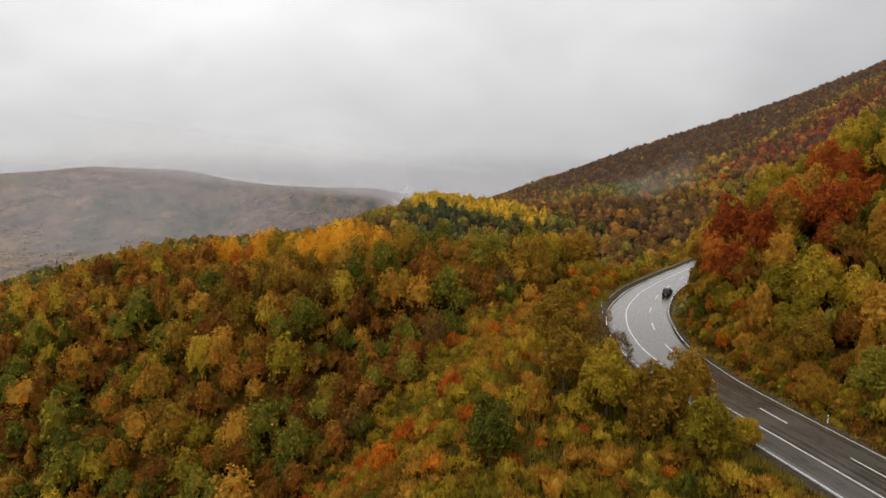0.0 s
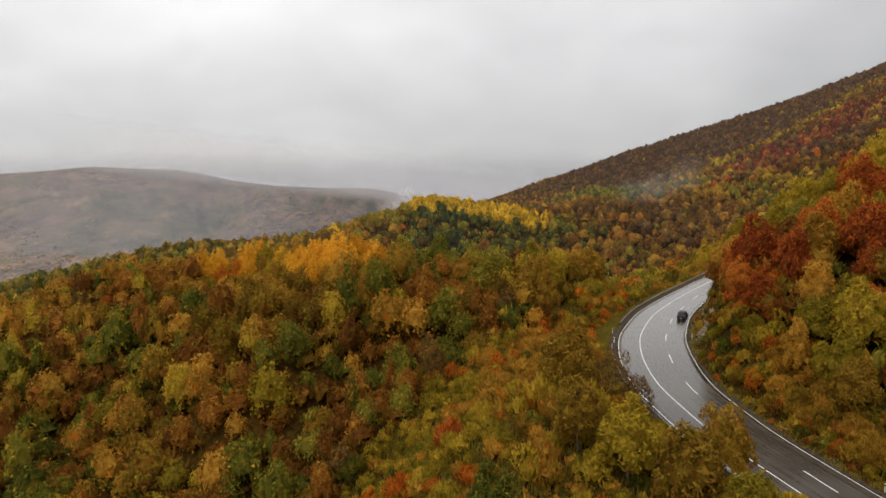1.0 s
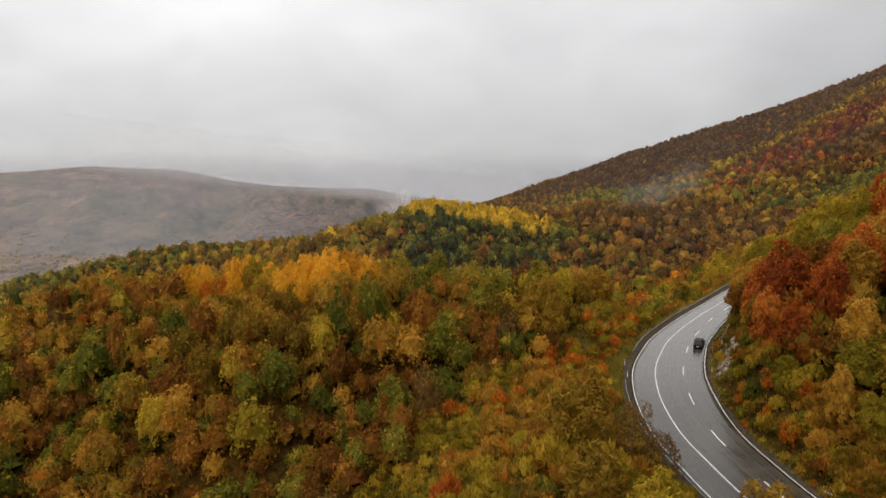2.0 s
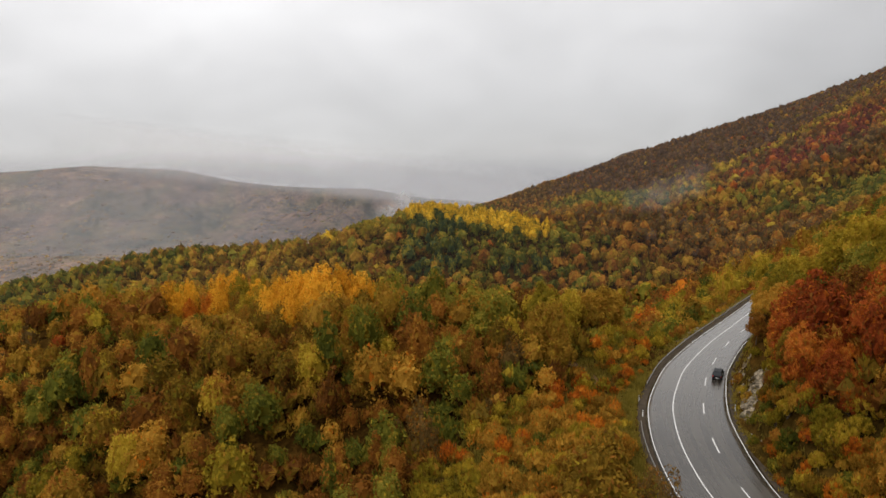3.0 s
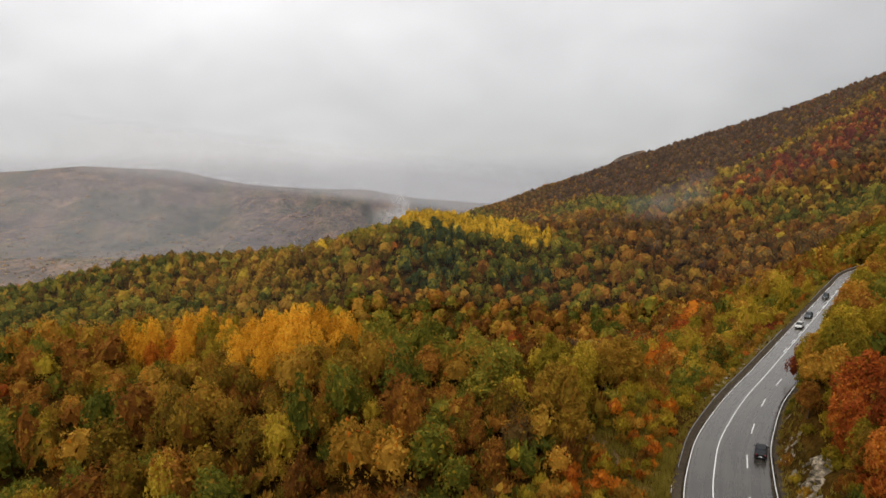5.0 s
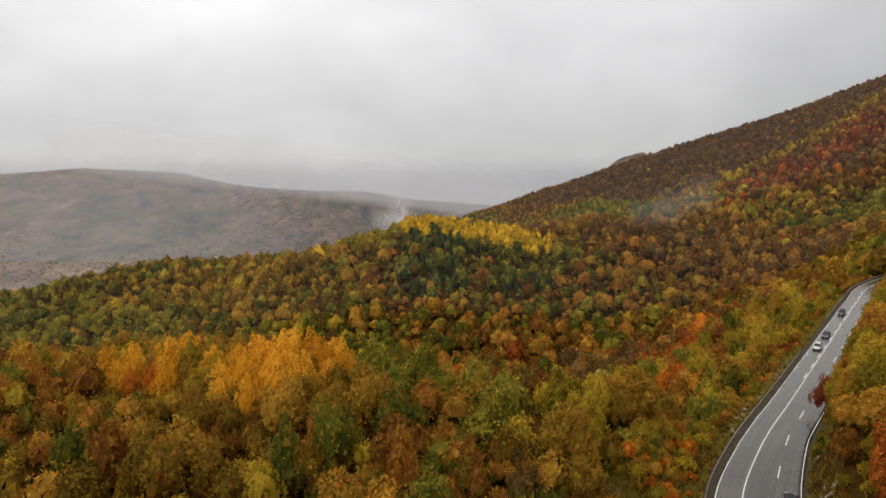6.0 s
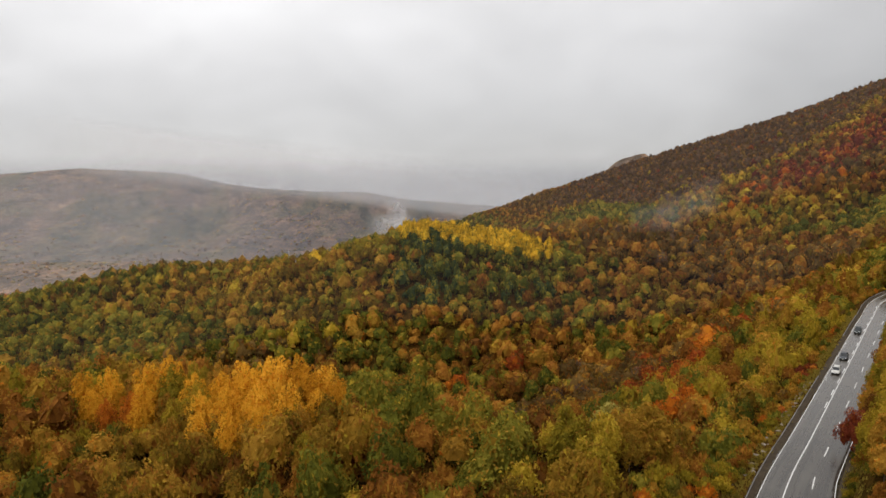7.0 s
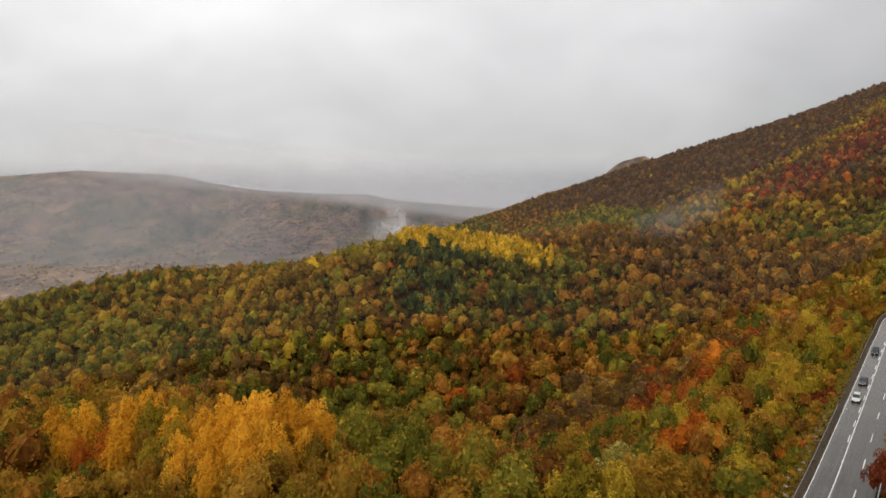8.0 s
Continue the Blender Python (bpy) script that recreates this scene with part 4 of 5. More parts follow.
FAR_DRIFTS = [
    (0, 622, 40, "yellow", 0.95), (62, 622, 34, "yellow", 0.8), (-66, 603, 22, "lime", 0.9), (-97, 618, 14, "yellow", 0.5), (-108, 622, 16, "lime", 0.8), (-8, 590, 26, "dark", 0.92), (-9, 530, 26, "dark", 0.75), (50, 530, 9, "dark", 0.9), (74, 546, 11, "dark", 0.9),
    (-30, 560, 30, "green", 0.4), (-34, 418, 5, "lime", 0.9), (-19, 426, 6, "orange", 0.8), (6, 417, 4, "orange", 0.9), (21, 421, 6, "green", 0.9), (32, 442, 6, "ochre", 0.8), (57, 438, 6, "ochre", 0.9), (-40, 448, 18, "ochre", 0.35), (30, 553, 16, "rust", 0.25),
    # grey here also puts the shade of the gully behind the grove into leaves
    (-160, 462, 38, "grey", 0.4), (-100, 448, 36, "grey", 0.4), (-60, 436, 24, "brown", 0.3), (-60, 436, 26, "green", 0.5), (-270, 640, 40, "lime", 0.3), (-248, 553, 40, "green", 0.5), (22, 408, 34, "brown", 0.3), (22, 408, 40, "green", 0.35), (30, 480, 70, "brown", 0.4), (130, 500, 70, "brown", 0.4),
]
SLOPE_DRIFTS = [
    (222, 800, 20, "green", 0.9), (220, 850, 22, "green", 0.85), (220, 900, 20, "green", 0.6), (280, 757, 15, "green", 0.8), (258, 750, 18, "dark", 0.6), (314, 784, 16, "lime", 0.6), (337, 836, 18, "lime", 0.6), (352, 862, 16, "lime", 0.6), (289, 884, 22, "lime", 0.3),
    (351, 686, 24, "lime", 0.5), (370, 645, 26, "green", 0.6), (408, 795, 42, "maroon", 0.55), (408, 795, 42, "rust", 0.6), (468, 830, 44, "maroon", 0.5), (468, 830, 44, "rust", 0.6), (535, 890, 50, "maroon", 0.5), (535, 890, 50, "rust", 0.4),
    (500, 800, 40, "maroon", 0.45), (352, 775, 26, "rust", 0.6), (300, 730, 22, "orange", 0.3), (420, 1130, 130, "bare", 0.6), (300, 1150, 130, "bare", 0.6),
]
SHARES = [("olive", 0.31), ("brown", 0.22), ("green", 0.2), ("ochre", 0.11), ("lime", 0.09), ("rust", 0.012), ("grey", 0.05)]


def colour_at(x, y, rng):
    for px, py, r, colour, share in (*FAR_DRIFTS, *SLOPE_DRIFTS, *ROADSIDE_DRIFTS) if y > 340 else (*SCRUB_DRIFTS, *VALLEY_DRIFTS, *HILL_DRIFTS, *BANK_DRIFTS, *ROADSIDE_DRIFTS):
        if (x - px) ** 2 + (y - py) ** 2 < r * r and rng.random() < share:
            return colour
    if y > 330:
        if rng.random() < 0.02:
            return ("rust", "ochre", "green", "lime", "ochre")[int(rng.integers(5))]
        k = 0.5 + 0.28 * math.sin(x * 0.017 + 1.7 * math.sin(y * 0.009)) + 0.22 * math.cos(y * 0.013 + 0.02 * x) + 0.3 * (rng.random() - 0.5)
        if x > 230 and y > 640:  # the high slope in the east: bare and brown towards its ridge
            k += 0.1 + (0.3 if y > 860 else 0.0)
            edge = np.interp(x, [302, 379, 438, 533, 632], [825, 900, 930, 990, 1065])
            if y > edge:
                return "maroon" if rng.random() < 0.04 else "bare" if rng.random() < 0.8 else "grey"
            if y > edge - 42 and rng.random() < 0.7:
                return "lime" if rng.random() < 0.45 else "olive"
            return "green" if k < 0.12 else "olive" if k < 0.45 else "brown" if k < 0.75 else "maroon" if rng.random() < 0.15 else "grey"
        if x < -60:
            return "lime" if k < 0.1 or rng.random() < 0.08 else "green" if k < 0.54 else "olive" if k < 0.9 else "brown"
        # the grey share also holds the dimmer light of the valley floor as colour
        return "green" if k < 0.43 else "olive" if k < 0.6 else "brown" if k < 0.76 else "bare" if rng.random() < 0.08 else "grey"
    drift = 0.5 + 0.5 * math.sin(x * 0.031 + 1.2 * math.sin(y * 0.023)) * math.cos(y * 0.027 + 0.9)
    k = rng.random() * 0.75 + 0.25 * drift
    for colour, share in SHARES:
        k -= share
        if k < 0:
            return colour
    return "olive"


def scatter(x0, x1, y0, y1, step, rng):
    gx, gy = np.meshgrid(np.arange(x0, x1, step), np.arange(y0, y1, step))
    gx = gx + (np.arange(gy.shape[0]) % 2)[:, None] * step / 2
    gx, gy = gx + (rng.random(gx.shape) - 0.5) * step * 1.1, gy + (rng.random(gy.shape) - 0.5) * step * 1.1
    return gx.ravel(), gy.ravel()


near_rows, mid_rows, far_rows = [], [], []


def in_view_fan(x, y):
    return abs(x - 2) < 0.69 * y + 14 and y > np.interp(x, [-100, -30, -8, 20], [95, 84, 56, 40])


def in_hollow(x, y):
    """The floor of the hollow behind the spur, with thin low growth only."""
    return x < 32 and np.interp(x, [-110, -60, -35, -18, 5, 15, 30], [244, 244, 226, 216, 206, 200, 194]) < y < np.interp(x, [-300, -220, -155, -100, -53, -23, 5, 30], [462, 440, 405, 388, 376, 366, 350, 320])


def kept_clear(x, y):
    """The poplar grove, the dirt track and the lay-by by the gap in the rail."""
    return (-74 < x < -16 and 185 < y < 204) or (x - 29.4) ** 2 + (y - 147) ** 2 < 9 or (x - 32.5) ** 2 + (y - 137) ** 2 < 14 or (x - 26.5) ** 2 + (y - 152) ** 2 < 8 or (x - 32.5) ** 2 + (y - 182) ** 2 < 38


def below_road(x, y, side, d):
    """The scrubby slope between the road and the gully."""
    return side < 0 and ((x > -32 and y < np.interp(x, [-32, -25, -11, 1, 10, 30], [92, 106, 121, 126, 136, 147]) and d < 62) or (y < 190 and d < 15) or (y < 230 and d < 10))


# trees of the slopes
gx, gy = scatter(-260, 300, 30, 330, 5.0, RNG)
dist, _i = near_road(gx, gy)
clear = np.where(dist > 0, dist - OFF_RIGHT[_i], -dist + OFF_LEFT[_i])
gz = land(gx, gy)
for x, y, z, d, side in zip(gx, gy, gz, clear, dist):
    scrub_slope = below_road(x, y, side, d)
    if not in_view_fan(x, y) or kept_clear(x, y) or d < ((8.0 if 120 < y < 162 else 5.0) if side > 0 else 8.0) or scrub_slope:
        continue
    colour = colour_at(x, y, RNG)
    if side > 0 and x < 110 and y < 150 and colour in ("olive", "brown", "green", "grey") and RNG.random() < 0.5:
        colour = ("lime", "ochre", "lime", "lime", "rust")[int(RNG.integers(5))]
    if in_hollow(x, y):
        if RNG.random() < 0.3:
            far_rows.append(("broad", colour, 2 if y < 285 else 0, int(RNG.integers(6)), x, y, z - 0.5, 0.7 + 0.4 * RNG.random(), RNG.random() * 6.28))
        continue
    shape = "tall" if RNG.random() < 0.09 else "round"
    size = 0.52 + 0.68 * RNG.random() ** 1.6
    if 172 < y < 186 and -80 < x < -8:
        size, colour = min(size, 0.72), "olive" if colour == "green" else colour
    if -34 < x < 14 and y < np.interp(x, [-32, -25, -11, 1, 10, 30], [92, 106, 121, 126, 136, 147]) + 15:
        size, colour = 0.62 + 0.2 * RNG.random(), ("green", "brown", "brown", "green", "grey")[int(RNG.integers(5))]
    if d < 9:
        size = min(size, 0.8)
    (near_rows if y < 128 and 36 < x < 76 and y > 50 else mid_rows).append([shape, colour, int(RNG.integers(3)), x, y, z, size, RNG.random() * 6.28])
# scrub and shrubs beside the road and on the slope below it
gx, gy = scatter(-34, 260, 30, 330, 2.2, RNG)
dist, _i = near_road(gx, gy)
clear = np.where(dist > 0, dist - OFF_RIGHT[_i], -dist + OFF_LEFT[_i])
gz = land(gx, gy)
for x, y, z, d, side in zip(gx, gy, gz, clear, dist):
    scrub_slope = below_road(x, y, side, d)
    if not in_view_fan(x, y) or kept_clear(x, y) or d < ((6.6 if 121 < y < 162 else 2.9) if side > 0 else 3.4) or not (scrub_slope or d < (10.5 if side > 0 else 9.5)):
        continue
    colour = colour_at(x, y, RNG)
    if side < 0 and colour in ("olive", "brown", "grey") and RNG.random() < 0.45:
        colour = ("lime", "ochre", "ochre", "olive", "orange")[int(RNG.integers(5))]
    if scrub_slope and y < 165 and colour in ("olive", "brown", "grey", "green") and RNG.random() < 0.85:
        colour = ("lime", "ochre", "lime", "lime", "ochre", "lime" if y < 118 else "orange")[int(RNG.integers(6))]
    size = (0.46 + 0.45 * RNG.random() ** 1.5) * (0.7 if d < 4.5 else 1.0) * (0.92 if side < 0 and y > 140 and d < 12 else 1.0)
    (near_rows if y < 123 and y > 48 else mid_rows).append(["bush", colour, int(RNG.integers(3)), x, y, z, size, RNG.random() * 6.28])
# undergrowth between the trees
gx, gy = scatter(-130, 150, 50, 172, 4.2, RNG)
dist, _i = near_road(gx, gy)
gz = land(gx, gy)
for x, y, z, side in zip(gx, gy, gz, dist):
    if abs(side) < 17 or not in_view_fan(x, y) or kept_clear(x, y) or below_road(x, y, side, abs(side)):
        continue
    mid_rows.append(["under", ("green", "brown", "olive", "brown")[int(RNG.integers(4))], int(RNG.integers(3)), x, y, z, 0.8 + 0.6 * RNG.random(), RNG.random() * 6.28])
# thicket in the gully behind the crest of the scrubby slope
gx, gy = scatter(-36, 14, 84, 150, 2.7, RNG)
gz = land(gx, gy)
for x, y, z in zip(gx, gy, gz):
    over = y - np.interp(x, [-32, -25, -11, 1, 10, 30], [92, 106, 121, 126, 136, 147])
    if -1 < over < 11 and in_view_fan(x, y):
        mid_rows.append(["bush", ("green", "olive", "green", "brown", "grey")[int(RNG.integers(5))], int(RNG.integers(3)), x, y, z, 0.45 + 0.35 * RNG.random(), RNG.random() * 6.28])
# low shrubs on the bank of the cutting
gx, gy = scatter(30, 200, 40, 280, 2.3, RNG)
dist, _i = near_road(gx, gy)
clear = dist - OFF_RIGHT[_i]
gz = land(gx, gy)
for x, y, z, d in zip(gx, gy, gz, clear):
    if not 2.3 < d < 12.5 or (121 < y < 162 and d < 6.6 and RNG.random() < 0.92) or not in_view_fan(x, y):
        continue
    colour = colour_at(x, y, RNG)
    if d < 6 and RNG.random() < 0.4:
        colour = ("lime", "ochre", "olive")[int(RNG.integers(3))]
    near_rows.append(["bush", colour, int(RNG.integers(3)), x, y, z - 0.3, (0.36 if d < 3.4 else 0.55) + 0.32 * RNG.random(), RNG.random() * 6.28])
# and thicker on its steep face
gx, gy = scatter(30, 130, 70, 240, 1.5, RNG)
dist, _i = near_road(gx, gy)
clear = dist - OFF_RIGHT[_i]
gz = land(gx, gy)
for x, y, z, d, i in zip(gx, gy, gz, clear, _i):
    if not 2.0 < d < 6.2 or (121 < y < 162 and RNG.random() < 0.95) or not in_view_fan(x, y):
        continue
    colour = ("lime", "olive", "lime", "brown", "olive", "orange", "green")[int(RNG.integers(7))]
    out = RIGHT[i] * -0.5
    mid_rows.append(["bush", colour, int(RNG.integers(3)), x + out[0], y + out[1], z - 0.5, (0.3 if d < 3.0 else 0.45) + 0.25 * RNG.random(), RNG.random() * 6.28])
# the nearest become trees and shrubs of their own, the others one wood
near_rows += [r for r in mid_rows if r[0] in ("round", "tall") and 20 < r[3] < 120 and r[4] < 175]
mid_rows = [r for r in mid_rows if not (r[0] in ("round", "tall") and 20 < r[3] < 120 and r[4] < 175)]
near_rows.sort(key=lambda r: (r[3] - 42) ** 2 + (r[4] - 98) ** 2)
tree_rows, shrub_rows = [r for r in near_rows if r[0] != "bush"], [r for r in near_rows if r[0] == "bush"]
mid_rows += tree_rows[180:] + shrub_rows[290:]
near_rows = tree_rows[:180] + shrub_rows[:290]

# landmark trees: shape, colour, x, y, size
LANDMARKS = [
    ("round", "green", 5.5, 70, 0.9), ("round", "olive", 30.3, 73.5, 0.95), ("round", "olive", 25.5, 70, 1.0), ("round", "lime", 20.5, 75, 0.95), ("round", "grey", 23, 93, 0.85), ("round", "grey", 25.5, 89.5, 0.7),
    ("bush", "orange", -9, 88, 1.3), ("bush", "orange", -5.5, 90.5, 1.2), ("round", "lime", 29, 64, 0.85), ("bush", "lime", 34.2, 66.5, 0.95), ("bush", "rust", 1, 96, 1.2), ("round", "olive", 16, 80, 0.9),
    ("round", "olive", 17, 92, 1.15), ("bush", "lime", 19, 87, 1.3), ("bush", "lime", 14, 90, 1.3),
]
for k, (shape, colour, x, y, size) in enumerate(LANDMARKS):
    near_rows.append([shape, colour, k % 3, x, y, 0, size, k * 1.3])
for shape, colour, variant, x, y, z, size, spin in near_rows:
    near_tree(shape, colour, variant, x, y, size, math.degrees(spin), "above the road" if near_road([x], [y])[0][0] > 0 else "below the road")
for k in range(84):
    x, y = (-82 + 38 * RNG.random() + (30 if k % 3 == 0 else 0), 179 + 8 * RNG.random()) if k < 60 else (-84 + 30 * RNG.random(), 186 + 8 * RNG.random())
    mid_rows.append(["bush", ("olive", "brown", "olive", "orange", "green", "lime")[k % 6], k % 3, x, y, float(land(np.array([x]), np.array([y]))[0]), 0.8 + 0.6 * RNG.random(), RNG.random() * 6.28])
for shape, colour, x, y, size in [("tall", "olive", 22, 151, 1.1), ("round", "green", -9, 136, 0.95), ("round", "lime", -42, 145, 0.9), ("round", "green", -12.5, 186, 1.1), ("round", "green", -7, 182, 0.95), ("round", "olive", -3, 186, 0.9)]:
    mid_rows.append([shape, colour, 0, x, y, float(land(np.array([x]), np.array([y]))[0]), size, 1.0])
woodland("hillside_woodland", [(s, c, 2 if s == "under" else 4 if (x - 15) ** 2 + (y - 85) ** 2 < 105**2 else 3, v, x, y, z - 0.2, size, spin) for s, c, v, x, y, z, size, spin in mid_rows], "dense autumn woodland in olive, russet, green and rust on the near slopes")

near_tree("round", "pale", 0, 33.4, 186.5, 1.2, 70, "below the road")
near_tree("round", "maroon", 1, 76.6, 181.0, 0.85, 40, "beside the road")

# the amber poplar grove on the spur
GROVE = [(-70, 199, 0.95, "amber"), (-66, 202, 0.9, "amber"), (-56, 199, 1.05, "amber"), (-53, 203, 1.1, "amber"), (-50, 197, 1.0, "lime"), (-47, 201, 1.0, "lime"),
         (-45, 195, 0.9, "amber"), (-41, 199, 1.0, "ochre"), (-39, 194, 0.92, "amber"), (-36, 198, 1.05, "amber"), (-33, 192, 1.0, "amber"), (-30, 196, 1.1, "amber"), (-27, 191, 1.18, "amber"), (-24, 195, 1.12, "amber"),
         (-21, 190, 1.05, "amber"), (-18, 194, 1.0, "amber"), (-15, 190, 0.8, "amber"), (-57, 193, 0.7, "orange")]
GROVE_FRONT = [(-36, 188, 0.8, "amber"), (-29, 186, 0.85, "amber"), (-23, 186, 0.8, "olive"), (-49, 191, 0.7, "ochre"), (-62, 193, 0.6, "orange"), (-75, 197, 0.5, "rust"), (-66, 195, 0.75, "amber"),
         (-40, 185, 0.8, "amber"), (-34, 182.5, 0.85, "amber"), (-28, 181.5, 0.9, "amber"), (-22.5, 183, 0.85, "amber"), (-18, 186, 0.7, "amber"), (-46, 187, 0.7, "lime"), (-53, 189, 0.78, "amber"), (-43, 191, 0.85, "lime"), (-38, 178, 0.72, "amber"), (-31.5, 176, 0.78, "amber"), (-25.5, 177, 0.74, "amber"), (-44, 181, 0.6, "ochre"), (-20, 179.5, 0.6, "ochre"), (-31, 189, 1.0, "amber")]
for k, (x, y, size, colour) in enumerate(GROVE + GROVE_FRONT):
    near_tree("spire", colour, k % 3, x - 3.5, y, size * 0.89, k * 71, "in the grove on the spur")
def bank_x(y, off):
    """Where a line at a distance beyond the road's right edge lies."""
    xs = np.arange(30, 260, 0.25)
    d, i = near_road(xs, np.full(len(xs), float(y)))
    return float(xs[np.argmin(np.abs(d - OFF_RIGHT[i] - off))])


for k, y in enumerate(np.arange(146, 300, 5.2)):
    for off, size in ((4.6, 0.55), (8.5, 0.8)) if y < 184 else ((2.2, 0.8), (5.2, 1.1)):
        if abs(y - 179.5) < 6 and off < 5:
            continue
        colour = ("lime", "ochre", "lime", "lime", "brown", "lime", "ochre")[(k * 2 + int(off)) % 7]
        near_tree("round", colour, (k + int(off)) % 3, bank_x(y, off + (k % 3) * 0.5), y, size + 0.05 * (k % 4), y * 9, "on the bank above the road")

# the wood goes on below and behind the start of the walk
gx, gy = scatter(-150, 150, -70, 96, 5.6, RNG)
dist, _i = near_road(gx, gy)
gz = land(gx, gy)
for x, y, z, side in zip(gx, gy, gz, dist):
    if abs(side) > 17 and not in_view_fan(x, y) and not in_view_fan(x, y + 5):
        far_rows.append(("broad", colour_at(x, y, RNG), 2, int(RNG.integers(6)), x, y, z - 0.5, 0.6 + 0.45 * RNG.random(), RNG.random() * 6.28))

# far woods
for y0, y1, step, detail, lo, hi in ((330, 450, 6.3, 2, 0.5, 1.6), (450, 620, 6.9, 1, 0.55, 1.6), (620, 860, 8.4, 0, 0.65, 1.5), (860, 1340, 7.4, 0, 0.55, 1.1)):
    gx, gy = scatter(-0.8 * y1, 0.85 * y1, y0, y1, step, RNG)
    gz = land(gx, gy)
    for x, y, z in zip(gx, gy, gz):
        hidden_side = (305 < y < 365 and -400 < x < -40) or 800 < y < 1230 and -480 - max(0, y - 860) < x < 0
        if abs(x - 2) > 0.69 * y + 14 or hidden_side or (y > 1300 and x < 120):
            continue
        colour = colour_at(x, y, RNG)
        shape = "slim" if colour in ("dark", "yellow") and RNG.random() < 0.75 else "broad"
        size = lo + (hi - lo) * RNG.random() ** 2.2
        if shape == "slim":
            size = 0.85 + 0.35 * RNG.random()
        if in_hollow(x, y) or (abs(x + 145) < 12 and 650 < y < 702):
            continue
        far_rows.append((shape, colour, detail, int(RNG.integers(6)), x, y, z - (0.6 if y < 620 else 1.2 if y < 950 else 3.6) * size, size, RNG.random() * 6.28))
# lower trees that fill the gaps
gx, gy = scatter(-420, 430, 330, 620, 12.0, RNG)
gz = land(gx, gy)
for x, y, z in zip(gx, gy, gz):
    if abs(x - 2) > 0.69 * y + 14 or in_hollow(x, y):
        continue
    colour = colour_at(x, y, RNG)
    far_rows.append(("broad", "brown" if colour in ("orange", "rust", "lime") else colour, 0, int(RNG.integers(3)), x, y, z - 0.6, 0.42 + 0.25 * RNG.random(), RNG.random() * 6.28))
for k in range(46):
    x, y = (-8, 586) if k < 28 else (-8, 532)
    x, y = x - 24 + 48 * RNG.random(), y - 22 + 44 * RNG.random()
    far_rows.append(("slim" if k % 3 else "broad", "dark", 1, k % 3, x, y, float(land(np.array([x]), np.array([y]))[0]) - 1.0, 0.85 + 0.4 * RNG.random(), RNG.random() * 6.28))
for k in range(190):
    x = -34 + 110 * RNG.random()
    y = (604 if x < 8 else 582) + (36 if x < 8 else 58) * RNG.random()
    far_rows.append(("slim", "yellow", 1, k % 3, x, y, float(land(np.array([x]), np.array([y]))[0]) - 1.5, 0.95 + 0.35 * RNG.random(), RNG.random() * 6.28))
# scrub and copses on the hill beyond the valley
gx, gy = np.random.default_rng(77).random((2, 6500))
gx, gy = -1750 + 1950 * gx, 1420 + 1480 * gy
gz = land(gx, gy)
copse = fbm(gx, gy, 330, 3, 1.0) + 0.5 * fbm(gx, gy, 90, 2, 3.0)
for k, (x, y, z) in enumerate(zip(gx, gy, gz)):
    if copse[k] > (-0.25 if y > 1850 else -0.9) and y < 2700 and abs(x) < 0.72 * y:
        far_rows.append(("copse", ("green", "grey", "olive", "brown", "grey", "olive")[(k + int(3 * copse[k] + 3)) % 6], 0, k % 6, x, y, z - 2.0, 0.45 + 0.8 * RNG.random() ** 2, RNG.random() * 6.28))
woodland("far_woodland", far_rows, "autumn woodland covering the far valley sides and the ridge")


# ---------------------------------------------------------------- dirt track, rocks, stones, grass
def dirt_track(points, half):
    line = catmull(points, 0.8)
    head = np.gradient(line, axis=0)
    head /= np.linalg.norm(head, axis=1)[:, None]
    side = np.stack([head[:, 1], -head[:, 0]], 1)
    offs = np.linspace(-1, 1, 7)
    wob = half * (1 + 0.15 * np.sin(np.arange(len(line)) * 0.7))
    xy = line[:, None] + side[:, None] * (offs[None, :, None] * wob[:, None, None])
    z = land(xy[..., 0], xy[..., 1]) + 0.12 - 0.1 * (np.abs(np.abs(offs) - 0.55) < 0.2) - 0.2 * (np.abs(offs) > 0.9)
    c = len(offs)
    q = (np.arange(len(line) - 1)[:, None] * c + np.arange(c - 1)[None]).ravel()
    ob = mesh_part("dirt_track", array_mesh("dirt_track", np.concatenate([xy, z[..., None]], -1).reshape(-1, 3), np.stack([q, q + 1, q + 1 + c, q + c], 1)), DIRT, smooth=True)
    return tagged(ob, "rutted brown dirt track leaving the road through a gap in the rail", "track", kind="structure")


dirt_track([(31.8, 136), (30.8, 140), (29.9, 144), (29.2, 148), (27.2, 151.5), (23.5, 153), (20, 153.5)], 1.0)


